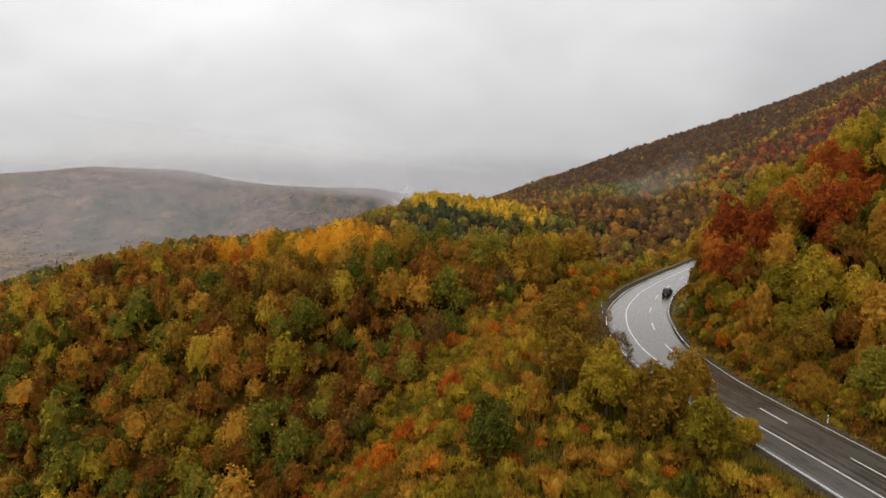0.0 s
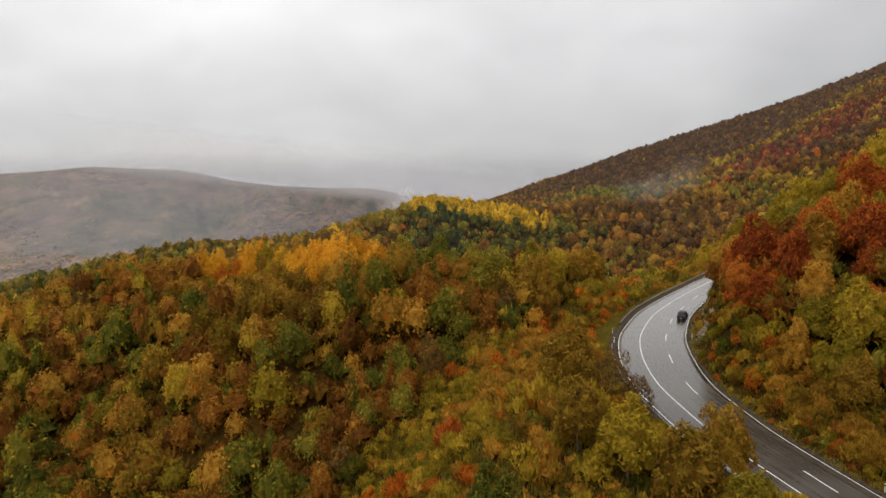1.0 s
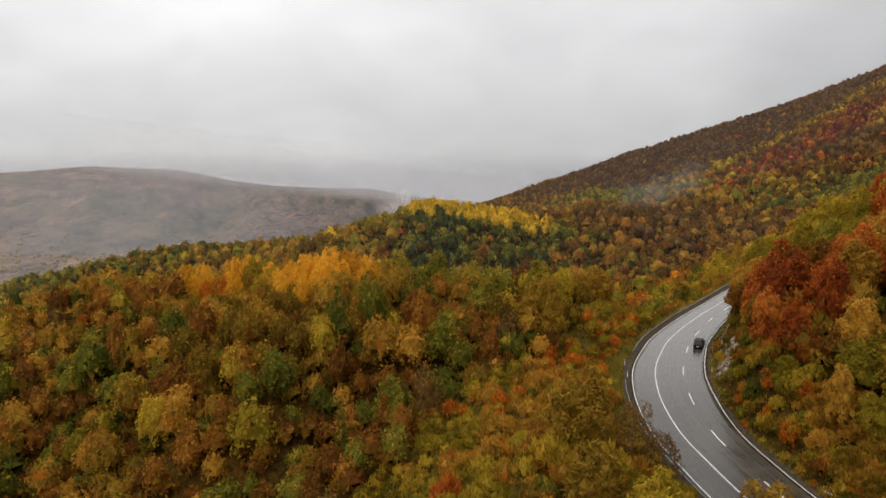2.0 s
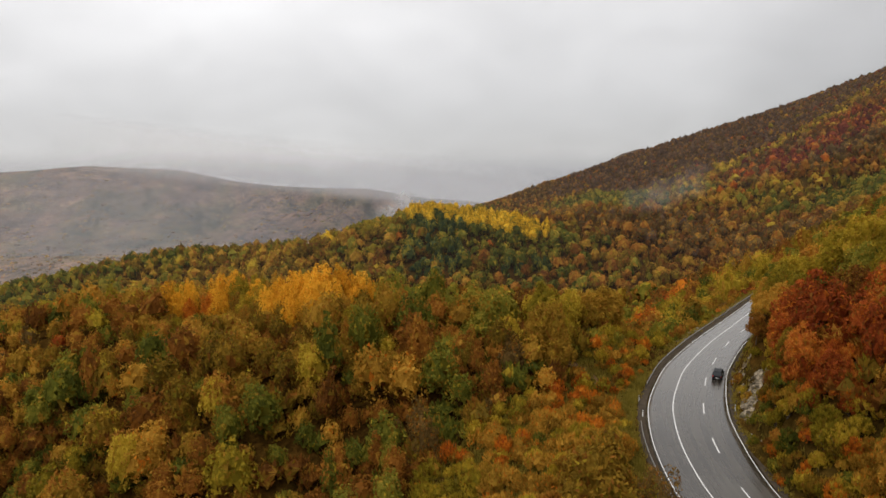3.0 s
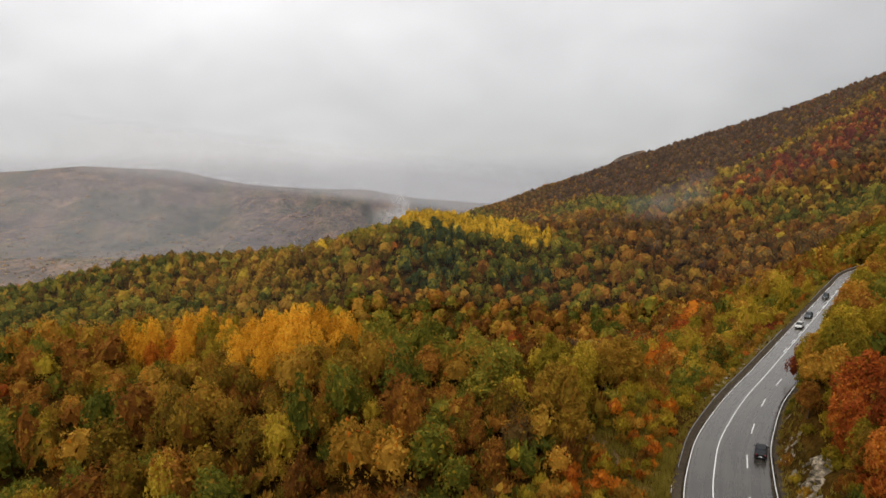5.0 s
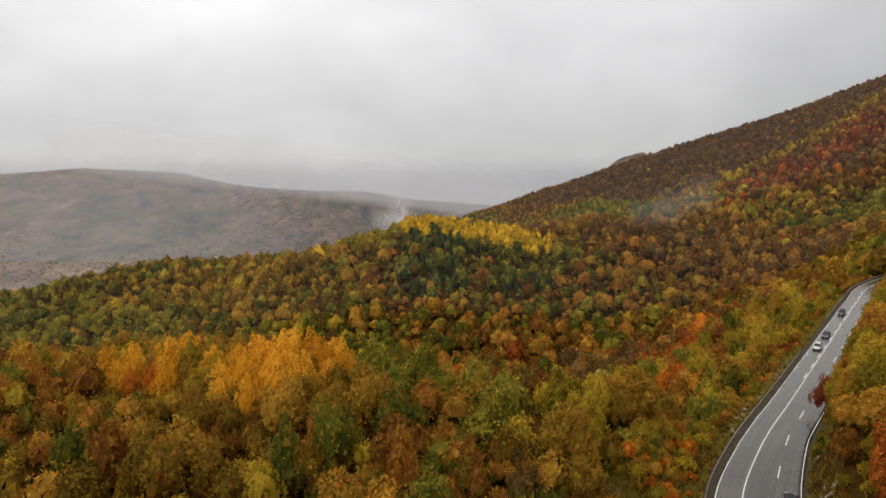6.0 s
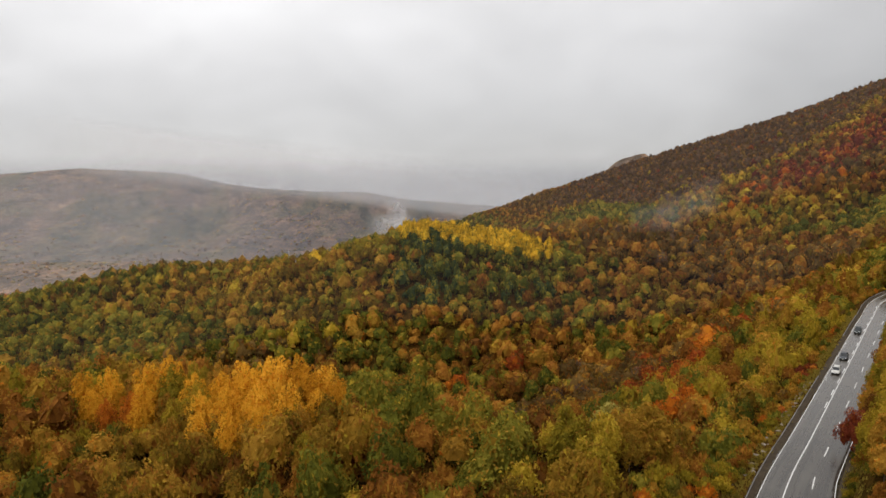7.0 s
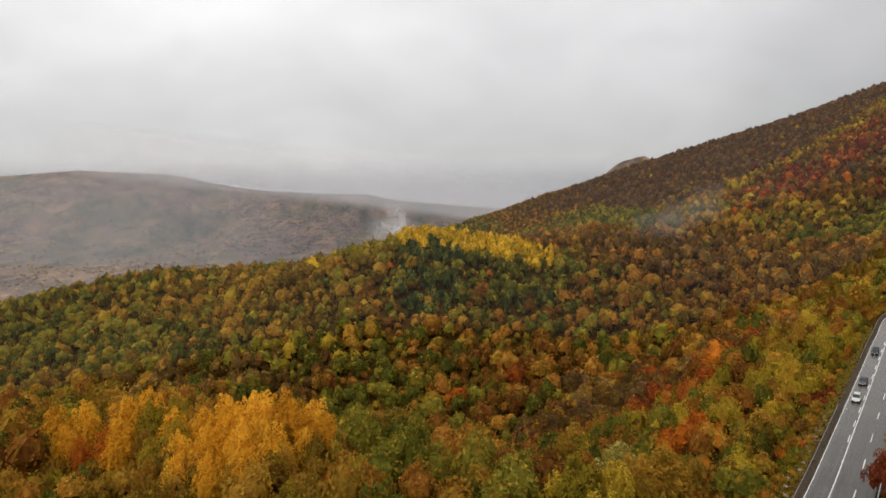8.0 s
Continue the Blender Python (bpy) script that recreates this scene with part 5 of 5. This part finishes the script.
def rock_mesh(name, seed, stretch, level=3, beds=0.0):
    """A broken boulder: cleaved sides, and ledges where its beds weather back."""
    rng = random.Random(seed)
    bm = bmesh.new()
    bmesh.ops.create_icosphere(bm, subdivisions=level, radius=1.0)
    cuts = [Vector((rng.uniform(-1, 1), rng.uniform(-1, 1), rng.uniform(-0.6, 1))).normalized() for _ in range(9)]
    dip = Vector((rng.uniform(-0.5, 0.5), 0.75, rng.uniform(0.4, 0.8))).normalized()
    for v in bm.verts:
        p = v.co.normalized()
        r = 1.0 + 0.22 * noise.noise(p * 1.7 + Vector((seed, 0, 0))) + 0.1 * noise.noise(p * 5 + Vector((0, seed, 0)))
        for c in cuts:
            k = p.dot(c)
            if k > 0.62:
                r = min(r, 0.66 / k)
        if beds:
            h = p.dot(dip) * r * 4.5 + 0.5 * noise.noise(p * 2.3 + Vector((seed, seed, 0)))
            r *= 1.0 + beds * ((math.floor(h) * 0.618) % 1.0 - 0.5) + 0.06 * noise.noise(p * 11 + Vector((0, 0, seed)))
        v.co = Vector((p.x * r * stretch[0], p.y * r * stretch[1], p.z * r * stretch[2]))
    me = bpy.data.meshes.new(name)
    bm.to_mesh(me)
    bm.free()
    return me


def rock(name, me, mat, x, y, z, size, spin, tilt, label, cat, group):
    if not me.materials:
        me.materials.append(mat)
    ob = new(name, me)
    ob.matrix_basis = pose(x, y, z, tilt, tilt * 0.5, spin) @ Matrix.Diagonal((size, size, size, 1))
    return tagged(ob, label, cat, group)


def rock_face(y0, y1, label):
    """A blasted face of dipping limestone beds along the hill side of the road, with ledges and clefts."""
    i0, i1 = at_y(y0), at_y(y1)
    run = np.linspace(RUN[i0], RUN[i1], 190)
    up = np.linspace(0, 1, 30)
    line = np.stack([np.interp(run, RUN, LINE[:, k]) for k in (0, 1)], 1)
    right = np.stack([np.interp(run, RUN, RIGHT[:, k]) for k in (0, 1)], 1)
    edge, base = np.interp(run, RUN, OFF_RIGHT), np.interp(run, RUN, LINE_Z)
    part_way = (run - run[0]) / (run[-1] - run[0])
    tall = 6.4 * np.clip(np.sin(part_way * math.pi), 0, 1) ** 0.55 * (0.86 + 0.16 * np.sin(run * 0.53) + 0.08 * np.sin(run * 1.7 + 1))
    h = up[None] * tall[:, None]
    r = run[:, None] + 0 * h
    bed = (h * 0.8 + r * 0.62) * 1.25 + 0.35 * np.sin(r * 0.9) + 0.3 * np.sin(h * 2.1 + r * 0.4)
    step = (np.floor(bed) * 0.618) % 1.0
    joint = (np.floor(r * 0.55 - h * 0.25 + 0.4 * np.sin(h * 1.7)) * 0.414) % 1.0
    jag = np.random.default_rng(12).normal(size=h.shape)
    off = edge[:, None] + 2.2 + 0.52 * h - 0.75 * (step - 0.5) - 0.7 * (joint - 0.5) + 0.12 * jag + 0.5 * np.sin(r * 0.31)
    off[:, -1] += 1.2
    z = base[:, None] - 0.25 + h + 0.07 * np.roll(jag, 3, 0)
    xy = line[:, None] + right[:, None] * off[..., None]
    c = len(up)
    q = (np.arange(len(run) - 1)[:, None] * c + np.arange(c - 1)[None]).ravel()
    ob = mesh_part("rock_face", array_mesh("rock_face", np.concatenate([xy, z[..., None]], -1).reshape(-1, 3), np.stack([q, q + c, q + 1 + c, q + 1], 1)), ROCK)
    return tagged(ob, label, "rock", kind="structure")


rock_face(119, 168, "jagged grey limestone face with slanting beds in the road cutting")
CRAGS = [rock_mesh("crag", 5 + k, st, 3, 0.6) for k, st in enumerate(((0.8, 1.3, 1.6), (0.7, 1.0, 1.9), (0.9, 1.5, 1.2)))]
rr = random.Random(4)
for k in range(12):
    y = 124 + 38 * (k / 12) + rr.uniform(-1.5, 1.5)
    i = at_y(y)
    low = k % 3
    off = OFF_RIGHT[i] + (2.6, 3.9, 5.0)[low] + rr.uniform(-0.3, 0.4)
    xy = LINE[i] + RIGHT[i] * off
    rock("crag", CRAGS[k % 3], ROCK, xy[0], xy[1], LINE_Z[i] + (0.2, 2.2, 4.2)[low] + rr.uniform(-0.3, 0.4), rr.uniform(0.45, 0.95), math.degrees(math.atan2(HEAD[i][1], HEAD[i][0])) - 90 + rr.uniform(-25, 25), rr.uniform(-14, 14),
         "jagged grey limestone crag in the road cutting", "rock", "limestone crags of the cutting")
STONES = [rock_mesh("stone", 21 + k, st) for k, st in enumerate(((1.0, 0.8, 0.6), (0.8, 1.1, 0.7), (1.2, 0.7, 0.6)))]
for k in range(70):
    y = 166 + 52 * rr.random()
    i = at_y(y)
    off = OFF_LEFT[i] - 2.2 - 2.0 * rr.random()
    xy = LINE[i] + RIGHT[i] * off
    z = float(land(np.array([xy[0]]), np.array([xy[1]]))[0])
    rock("rubble_stone", STONES[k % 3], STONE, xy[0], xy[1], z - 0.02, rr.uniform(0.2, 0.6), rr.uniform(0, 360), rr.uniform(-25, 25), "pale rubble stone on the bank below the guard rail", "stone", "rubble stones below the rail")
# a fallen white kerb block on the hill side verge
p, spin = road_point(88.5, OFF_RIGHT[at_y(88.5)] + 1.9)
bm = bmesh.new()
box(bm, -0.8, 0.8, -0.16, 0.16, -0.05, 0.28, 0.04)
block = part("kerb_block", bm, POST, None)
block.matrix_basis = pose(p.x, p.y, p.z - 0.06, 0, 4, spin + 8)
tagged(block, "white concrete kerb block lying on the verge", "concrete block")


def tufts(name, xy, low, high, label):
    """Grass tufts round the given places, as loose blades."""
    rng = np.random.default_rng(8)
    count = len(xy)
    z = land(xy[:, 0], xy[:, 1])
    v = []
    for k in range(7):
        a = rng.random(count) * 6.28
        h, w, lean = low + (high - low) * rng.random(count), 0.05 + 0.06 * rng.random(count), 0.35 * rng.random(count)
        dx, dy = np.cos(a), np.sin(a)
        bx, by = xy[:, 0] + 0.2 * high * rng.normal(size=count), xy[:, 1] + 0.2 * high * rng.normal(size=count)
        v.append(np.stack([np.stack([bx - dy * w, by + dx * w, z - 0.05], 1), np.stack([bx + dy * w, by - dx * w, z - 0.05], 1), np.stack([bx + dx * lean, by + dy * lean, z + h], 1)], 1))
    v = np.concatenate(v).reshape(-1, 3)
    ob = mesh_part(name, array_mesh(name, v, np.arange(len(v)).reshape(-1, 3)), GRASS)
    return tagged(ob, label, "grass", kind="stuff")


rng = np.random.default_rng(8)
i = rng.integers(60, at_y(290), 5000)
off = np.where(rng.random(5000) < 0.5, OFF_LEFT[i] - 1.9 - 4.0 * rng.random(5000) ** 1.5, OFF_RIGHT[i] + 1.1 + 3.0 * rng.random(5000) ** 1.5)
tufts("verge_grass", LINE[i] + RIGHT[i] * off[:, None] + rng.normal(size=(5000, 2)) * 0.3, 0.3, 0.8, "dry yellow-green grass tufts along the road verges")
spots = np.column_stack([-34 + 74 * rng.random(22000), 58 + 110 * rng.random(22000)])
side, i = near_road(spots[:, 0], spots[:, 1])
spots = spots[[below_road(x, y, d, -d + OFF_LEFT[k]) and d < OFF_LEFT[k] - 2.0 for (x, y), d, k in zip(spots, side, i)]]
tufts("slope_grass", spots, 0.5, 1.3, "tall yellow-green grass and brush on the slope below the road")


# ---------------------------------------------------------------- cars
def car_paint(name, col):
    m, nodes, links, bsdf = material(name, 0.45, 0.15)
    n = noise_at(nodes, links, 3.0, 4.0)
    r = ramp(nodes, links, n.outputs["Fac"], [(0.3, tuple(c * 0.85 for c in col)), (0.7, tuple(min(1, c * 1.12) for c in col))])
    links.new(r.outputs["Color"], bsdf.inputs["Base Color"])
    bsdf.inputs["Coat Weight"].default_value = 0.06
    bsdf.inputs["Coat Roughness"].default_value = 0.15
    return m


GLASS = plain_material("dark_car_glass", (0.012, 0.014, 0.016), 0.12, 0, 0.1, 2.0, 0.35)
TYRE = plain_material("tyre_rubber", (0.02, 0.02, 0.02), 0.85, 0, 0.2, 8.0, 0.2)
RIM = plain_material("alloy_rim", (0.45, 0.45, 0.46), 0.35, 0.9, 0.1, 4.0)
TAIL = plain_material("tail_lamp_red", (0.4, 0.02, 0.02), 0.2, 0, 0.1, 5.0)
LENS = plain_material("headlamp_lens", (0.8, 0.8, 0.78), 0.12, 0.2, 0.1, 5.0)


def loft(stations, ring):
    """A closed hull through rings given for each station."""
    bm = bmesh.new()
    rings = [[bm.verts.new(p) for p in ring(*s)] for s in stations]
    n = len(rings[0])
    for a, b in zip(rings, rings[1:]):
        for k in range(n):
            bm.faces.new((a[k], a[(k + 1) % n], b[(k + 1) % n], b[k]))
    bm.faces.new(rings[0][::-1])
    bm.faces.new(rings[-1])
    bmesh.ops.recalc_face_normals(bm, faces=bm.faces)
    return bm


def car(paint, length, width, height, label, estate=True):
    """A parked-looking car heading along +x, its wheels on z 0."""
    thing = new("car")
    L, W, H = length / 2, width / 2, height
    belt = 0.60 * H

    def hull(x, zb, zt, w):
        return [(x, -w * 0.86, zb), (x, -w, zb + 0.14), (x, -w, zt - 0.16), (x, -w * 0.93, zt - 0.03), (x, -w * 0.6, zt), (x, w * 0.6, zt), (x, w * 0.93, zt - 0.03), (x, w, zt - 0.16), (x, w, zb + 0.14), (x, w * 0.86, zb)]

    body = part("body", loft([(-L, 0.34, belt - 0.12, W * 0.86), (-L + 0.12, 0.24, belt, W * 0.96), (-L * 0.55, 0.2, belt + 0.02, W), (0, 0.2, belt, W), (L * 0.38, 0.2, belt - 0.02, W), (L * 0.8, 0.22, belt - 0.14, W * 0.97), (L - 0.08, 0.26, belt - 0.24, W * 0.9), (L, 0.34, belt - 0.34, W * 0.8)], hull), paint, thing, smooth=False)
    rear = -L * 0.9 if estate else -L * 0.72
    top0, top1 = rear + (0.28 if estate else 0.55), L * 0.1

    def cabin(x, zb, zt, w0, w1):
        return [(x, -w0, zb), (x, -w1, zt), (x, w1, zt), (x, w0, zb)]

    part("windows", loft([(rear, belt - 0.04, belt + 0.02, W * 0.86, W * 0.84), (top0, belt - 0.04, H - 0.03, W * 0.9, W * 0.72), (top1, belt - 0.04, H - 0.03, W * 0.9, W * 0.72), (L * 0.42, belt - 0.06, belt - 0.01, W * 0.86, W * 0.82)], cabin), GLASS, thing, "dark tinted glass")
    bm = bmesh.new()
    box(bm, top0 - 0.06, top1 + 0.05, -W * 0.74, W * 0.74, H - 0.045, H + 0.01, 0.025)
    part("roof", bm, paint, thing)
    for s in (-1, 1):
        for xa, za, xb, zb in ((rear + 0.02, belt, top0, H - 0.02), (L * 0.41, belt - 0.02, top1, H - 0.02), (-L * 0.12, belt, -L * 0.14, H - 0.02), (-L * 0.52, belt, -L * 0.5, H - 0.02)):
            bm = bmesh.new()
            limb(bm, (xa, s * W * 0.875, za), (xb, s * W * 0.735, zb), 0.04, 0.035, 5)
            part("pillar", bm, paint, thing)
        bm = bmesh.new()
        box(bm, L * 0.28, L * 0.36, s * W * 1.0 - 0.02, s * W * 1.0 + s * 0.16 + 0.02, belt, belt + 0.13, 0.03) if s > 0 else box(bm, L * 0.28, L * 0.36, -W - 0.18, -W + 0.02, belt, belt + 0.13, 0.03)
        part("wing_mirror", bm, paint, thing)
        bm = bmesh.new()
        box(bm, top0, top1, s * W * 0.66 - 0.02, s * W * 0.66 + 0.02, H + 0.012, H + 0.06, 0.012)
        part("roof_rail", bm, BLACK, thing)
        bm = bmesh.new()
        box(bm, L - 0.22, L - 0.03, s * W * 0.66 - 0.17, s * W * 0.66 + 0.17, belt - 0.36, belt - 0.22, 0.03)
        part("headlight", bm, LENS, thing, "clear headlamp")
        bm = bmesh.new()
        box(bm, -L - 0.01, -L + 0.12, s * W * 0.74 - 0.1, s * W * 0.74 + 0.1, belt - 0.3, belt - 0.08, 0.03)
        part("tail_light", bm, TAIL, thing, "red tail lamp")
        for x in (-L * 0.6, L * 0.62):
            bm = bmesh.new()
            bmesh.ops.create_cone(bm, cap_ends=True, segments=20, radius1=0.325, radius2=0.325, depth=0.22, matrix=pose(0, 0, 0, 90))
            bmesh.ops.bevel(bm, geom=[e for e in bm.edges if abs(e.verts[0].co.y - e.verts[1].co.y) < 1e-4], offset=0.035, segments=2, affect="EDGES")
            wheel = part("wheel", bm, TYRE, thing, "black tyre")
            wheel.location = (x, s * (W - 0.11), 0.325)
            bm = bmesh.new()
            bmesh.ops.create_cone(bm, cap_ends=True, segments=14, radius1=0.2, radius2=0.17, depth=0.03, matrix=pose(0, s * 0.115, 0, -90 * s))
            part("rim", bm, RIM, wheel, "silver rim")
    for x0, x1 in ((-L - 0.03, -L + 0.2), (L - 0.2, L + 0.02)):
        bm = bmesh.new()
        box(bm, x0, x1, -W * 0.84, W * 0.84, 0.26, 0.48, 0.05)
        part("bumper", bm, BLACK if estate else paint, thing)
    for x in (-L - 0.04, L + 0.025):
        bm = bmesh.new()
        box(bm, x - 0.008, x + 0.008, -0.26, 0.26, 0.5 if x < 0 else 0.36, 0.61 if x < 0 else 0.47)
        part("number_plate", bm, POST, thing, "plain white plate")
    return tagged(thing, label, "car", group="cars on the road")


def on_road(thing, y, off, back=False):
    p, spin = road_point(y, off)
    thing.matrix_basis = pose(p.x, p.y, p.z + 0.005, 0, -2.0 if not back else 2.0, spin + (180 if back else 0))


i = at_y(149)
on_road(car(car_paint("black_paint", (0.004, 0.004, 0.005)), 4.5, 1.84, 1.66, "black estate car driving uphill in the hill side lane"), 151.5, OFF_DASH[i] + 1.9)
on_road(car(car_paint("silver_paint", (0.42, 0.41, 0.38)), 4.3, 1.8, 1.5, "silver-beige hatchback coming downhill in the valley side lane"), 225.5, -1.7, True)
on_road(car(car_paint("grey_paint", (0.05, 0.055, 0.06)), 4.6, 1.82, 1.46, "dark grey saloon coming downhill in the valley side lane", False), 237.0, -1.7, True)
on_road(car(car_paint("dark_green_paint", (0.02, 0.026, 0.025)), 4.2, 1.78, 1.5, "small dark car coming downhill in the valley side lane"), 262.0, -1.7, True)


# ---------------------------------------------------------------- hut and mast on the ridge
def ridge_point(x, y):
    return x, y, float(land(np.array([x]), np.array([y]))[0])


hx, hy, hz = ridge_point(-142, 690)
hut = new("hut")
hut.matrix_basis = pose(hx, hy, hz) @ Matrix.Diagonal((0.6, 0.6, 0.75, 1))
bm = bmesh.new()
box(bm, -3, 3, -2.2, 2.2, -1.5, 7.4, 0.05)
part("wall", bm, plain_material("whitewash", (0.72, 0.71, 0.68), 0.8, 0, 0.15, 0.8), hut, "whitewashed wall")
bm = bmesh.new()
vs = [bm.verts.new(p) for p in ((-3.4, -2.7, 7.2), (3.4, -2.7, 7.2), (3.4, 2.7, 7.2), (-3.4, 2.7, 7.2), (-3.4, 0, 9.0), (3.4, 0, 9.0))]
for f in ((0, 1, 5, 4), (2, 3, 4, 5), (0, 4, 3), (1, 2, 5), (0, 3, 2, 1)):
    bm.faces.new([vs[k] for k in f])
part("roof", bm, plain_material("tile_roof", (0.22, 0.12, 0.08), 0.8, 0, 0.3, 1.0), hut, "dull red tiled roof")
tagged(hut, "small whitewashed hut among the trees on the ridge", "hut")
mast = new("mast")
mx0, my0, mz0 = ridge_point(-150, 688)
mast.location = (mx0, my0, mz0)
bm = bmesh.new()
limb(bm, (0, 0, -1), (0, 0, 17), 0.28, 0.14, 8)
part("pole", bm, STEEL, mast)
bm = bmesh.new()
limb(bm, (-1.6, 0, 15.6), (1.6, 0, 15.6), 0.12, 0.12, 6)
part("crossarm", bm, STEEL, mast)
tagged(mast, "grey utility mast with a crossarm on the ridge", "mast")


# ---------------------------------------------------------------- low cloud, haze and mist
def vapour_sheet(name, x0, x1, y, z0, z1, bow, mat, label, lean=0.0):
    """A bowed sheet of thin vapour across the valley."""
    u, v = np.meshgrid(np.linspace(0, 1, 25), np.linspace(0, 1, 9))
    p = np.stack([x0 + (x1 - x0) * u, y + bow * np.sin(u * math.pi) * np.cos(v * 1.3), z0 + (z1 - z0) * v + lean * (u - 0.5)], -1).reshape(-1, 3)
    q = (np.arange(8)[:, None] * 25 + np.arange(24)[None]).ravel()
    ob = mesh_part(name, array_mesh(name, p, np.stack([q, q + 1, q + 26, q + 25], 1), uv=np.stack([u, v], -1).reshape(-1, 2)), mat, smooth=True)
    return tagged(ob, label, "cloud", kind="structure")


# HAZE, BLUE and THIN are tinted sheets that paint distance haze over the land
HAZE = vapour_material("valley_haze_tint", 0.47, (0.73, 0.71, 0.715), 0.002, 2.0, plateau=0.17)
# its dark tint also darkens the eastern part of the far hill
BLUE = vapour_material("far_haze_tint", 0.72, (0.25, 0.275, 0.335), 0.0015, 2.0, plateau=0.12)
CAP = vapour_material("low_cloud", 0.248, (0.9, 0.9, 0.91), 0.0013, 0.5, plateau=0.12, least=0.225)
MIST = vapour_material("mist", 0.12, (0.93, 0.93, 0.93), 0.045, 0.4, plateau=0.0)
vapour_sheet("haze_backdrop", -2700, -170, 1000, -330, 105, 60, HAZE, "pale tinted sheet standing in for haze beyond the valley")
vapour_sheet("haze_backdrop", -1350, 560, 1720, -420, 130, 60, BLUE, "dark bluish tinted sheet painting distance haze over the far hill")
for k in range(3):
    vapour_sheet("cloud_backdrop", -1500 + 120 * k, 560 - 60 * k, 2350 + 70 * k, -22 + 5 * k, 190 - 22 * k, 40, CAP, "low grey cloud hiding the far summits", -240)
THIN = vapour_material("thin_haze_tint", 0.046, (0.58, 0.58, 0.61), 0.002, 2.0, plateau=0.16)
for y in (440, 690):
    vapour_sheet("haze_backdrop", -1.6 * y, 1.6 * y, y, -260, 160 + 0.5 * y, 60, THIN, "faint tinted sheet standing in for haze across the valley")
PUFF = vapour_material("mist_puff", 0.6, (0.95, 0.95, 0.95), 0.05, 0.5, plateau=0.0)
for x, z, y, w, h in ((-62, 16, 905, 34, 66), (-68, 6, 912, 74, 34)):
    vapour_sheet("mist_wisp", x - w / 2, x + w / 2, y, z - h / 2, z + h / 2, 14, PUFF, "puff of white mist rising in the valley")
for x, z, y, w, h in ((178, 33, 600, 60, 26), (205, 40, 640, 40, 30), (232, 48, 650, 36, 44)):
    vapour_sheet("mist_wisp", x - w / 2, x + w / 2, y, z - h / 2, z + h / 2, 14, MIST, "wisp of white mist rising from the woods")
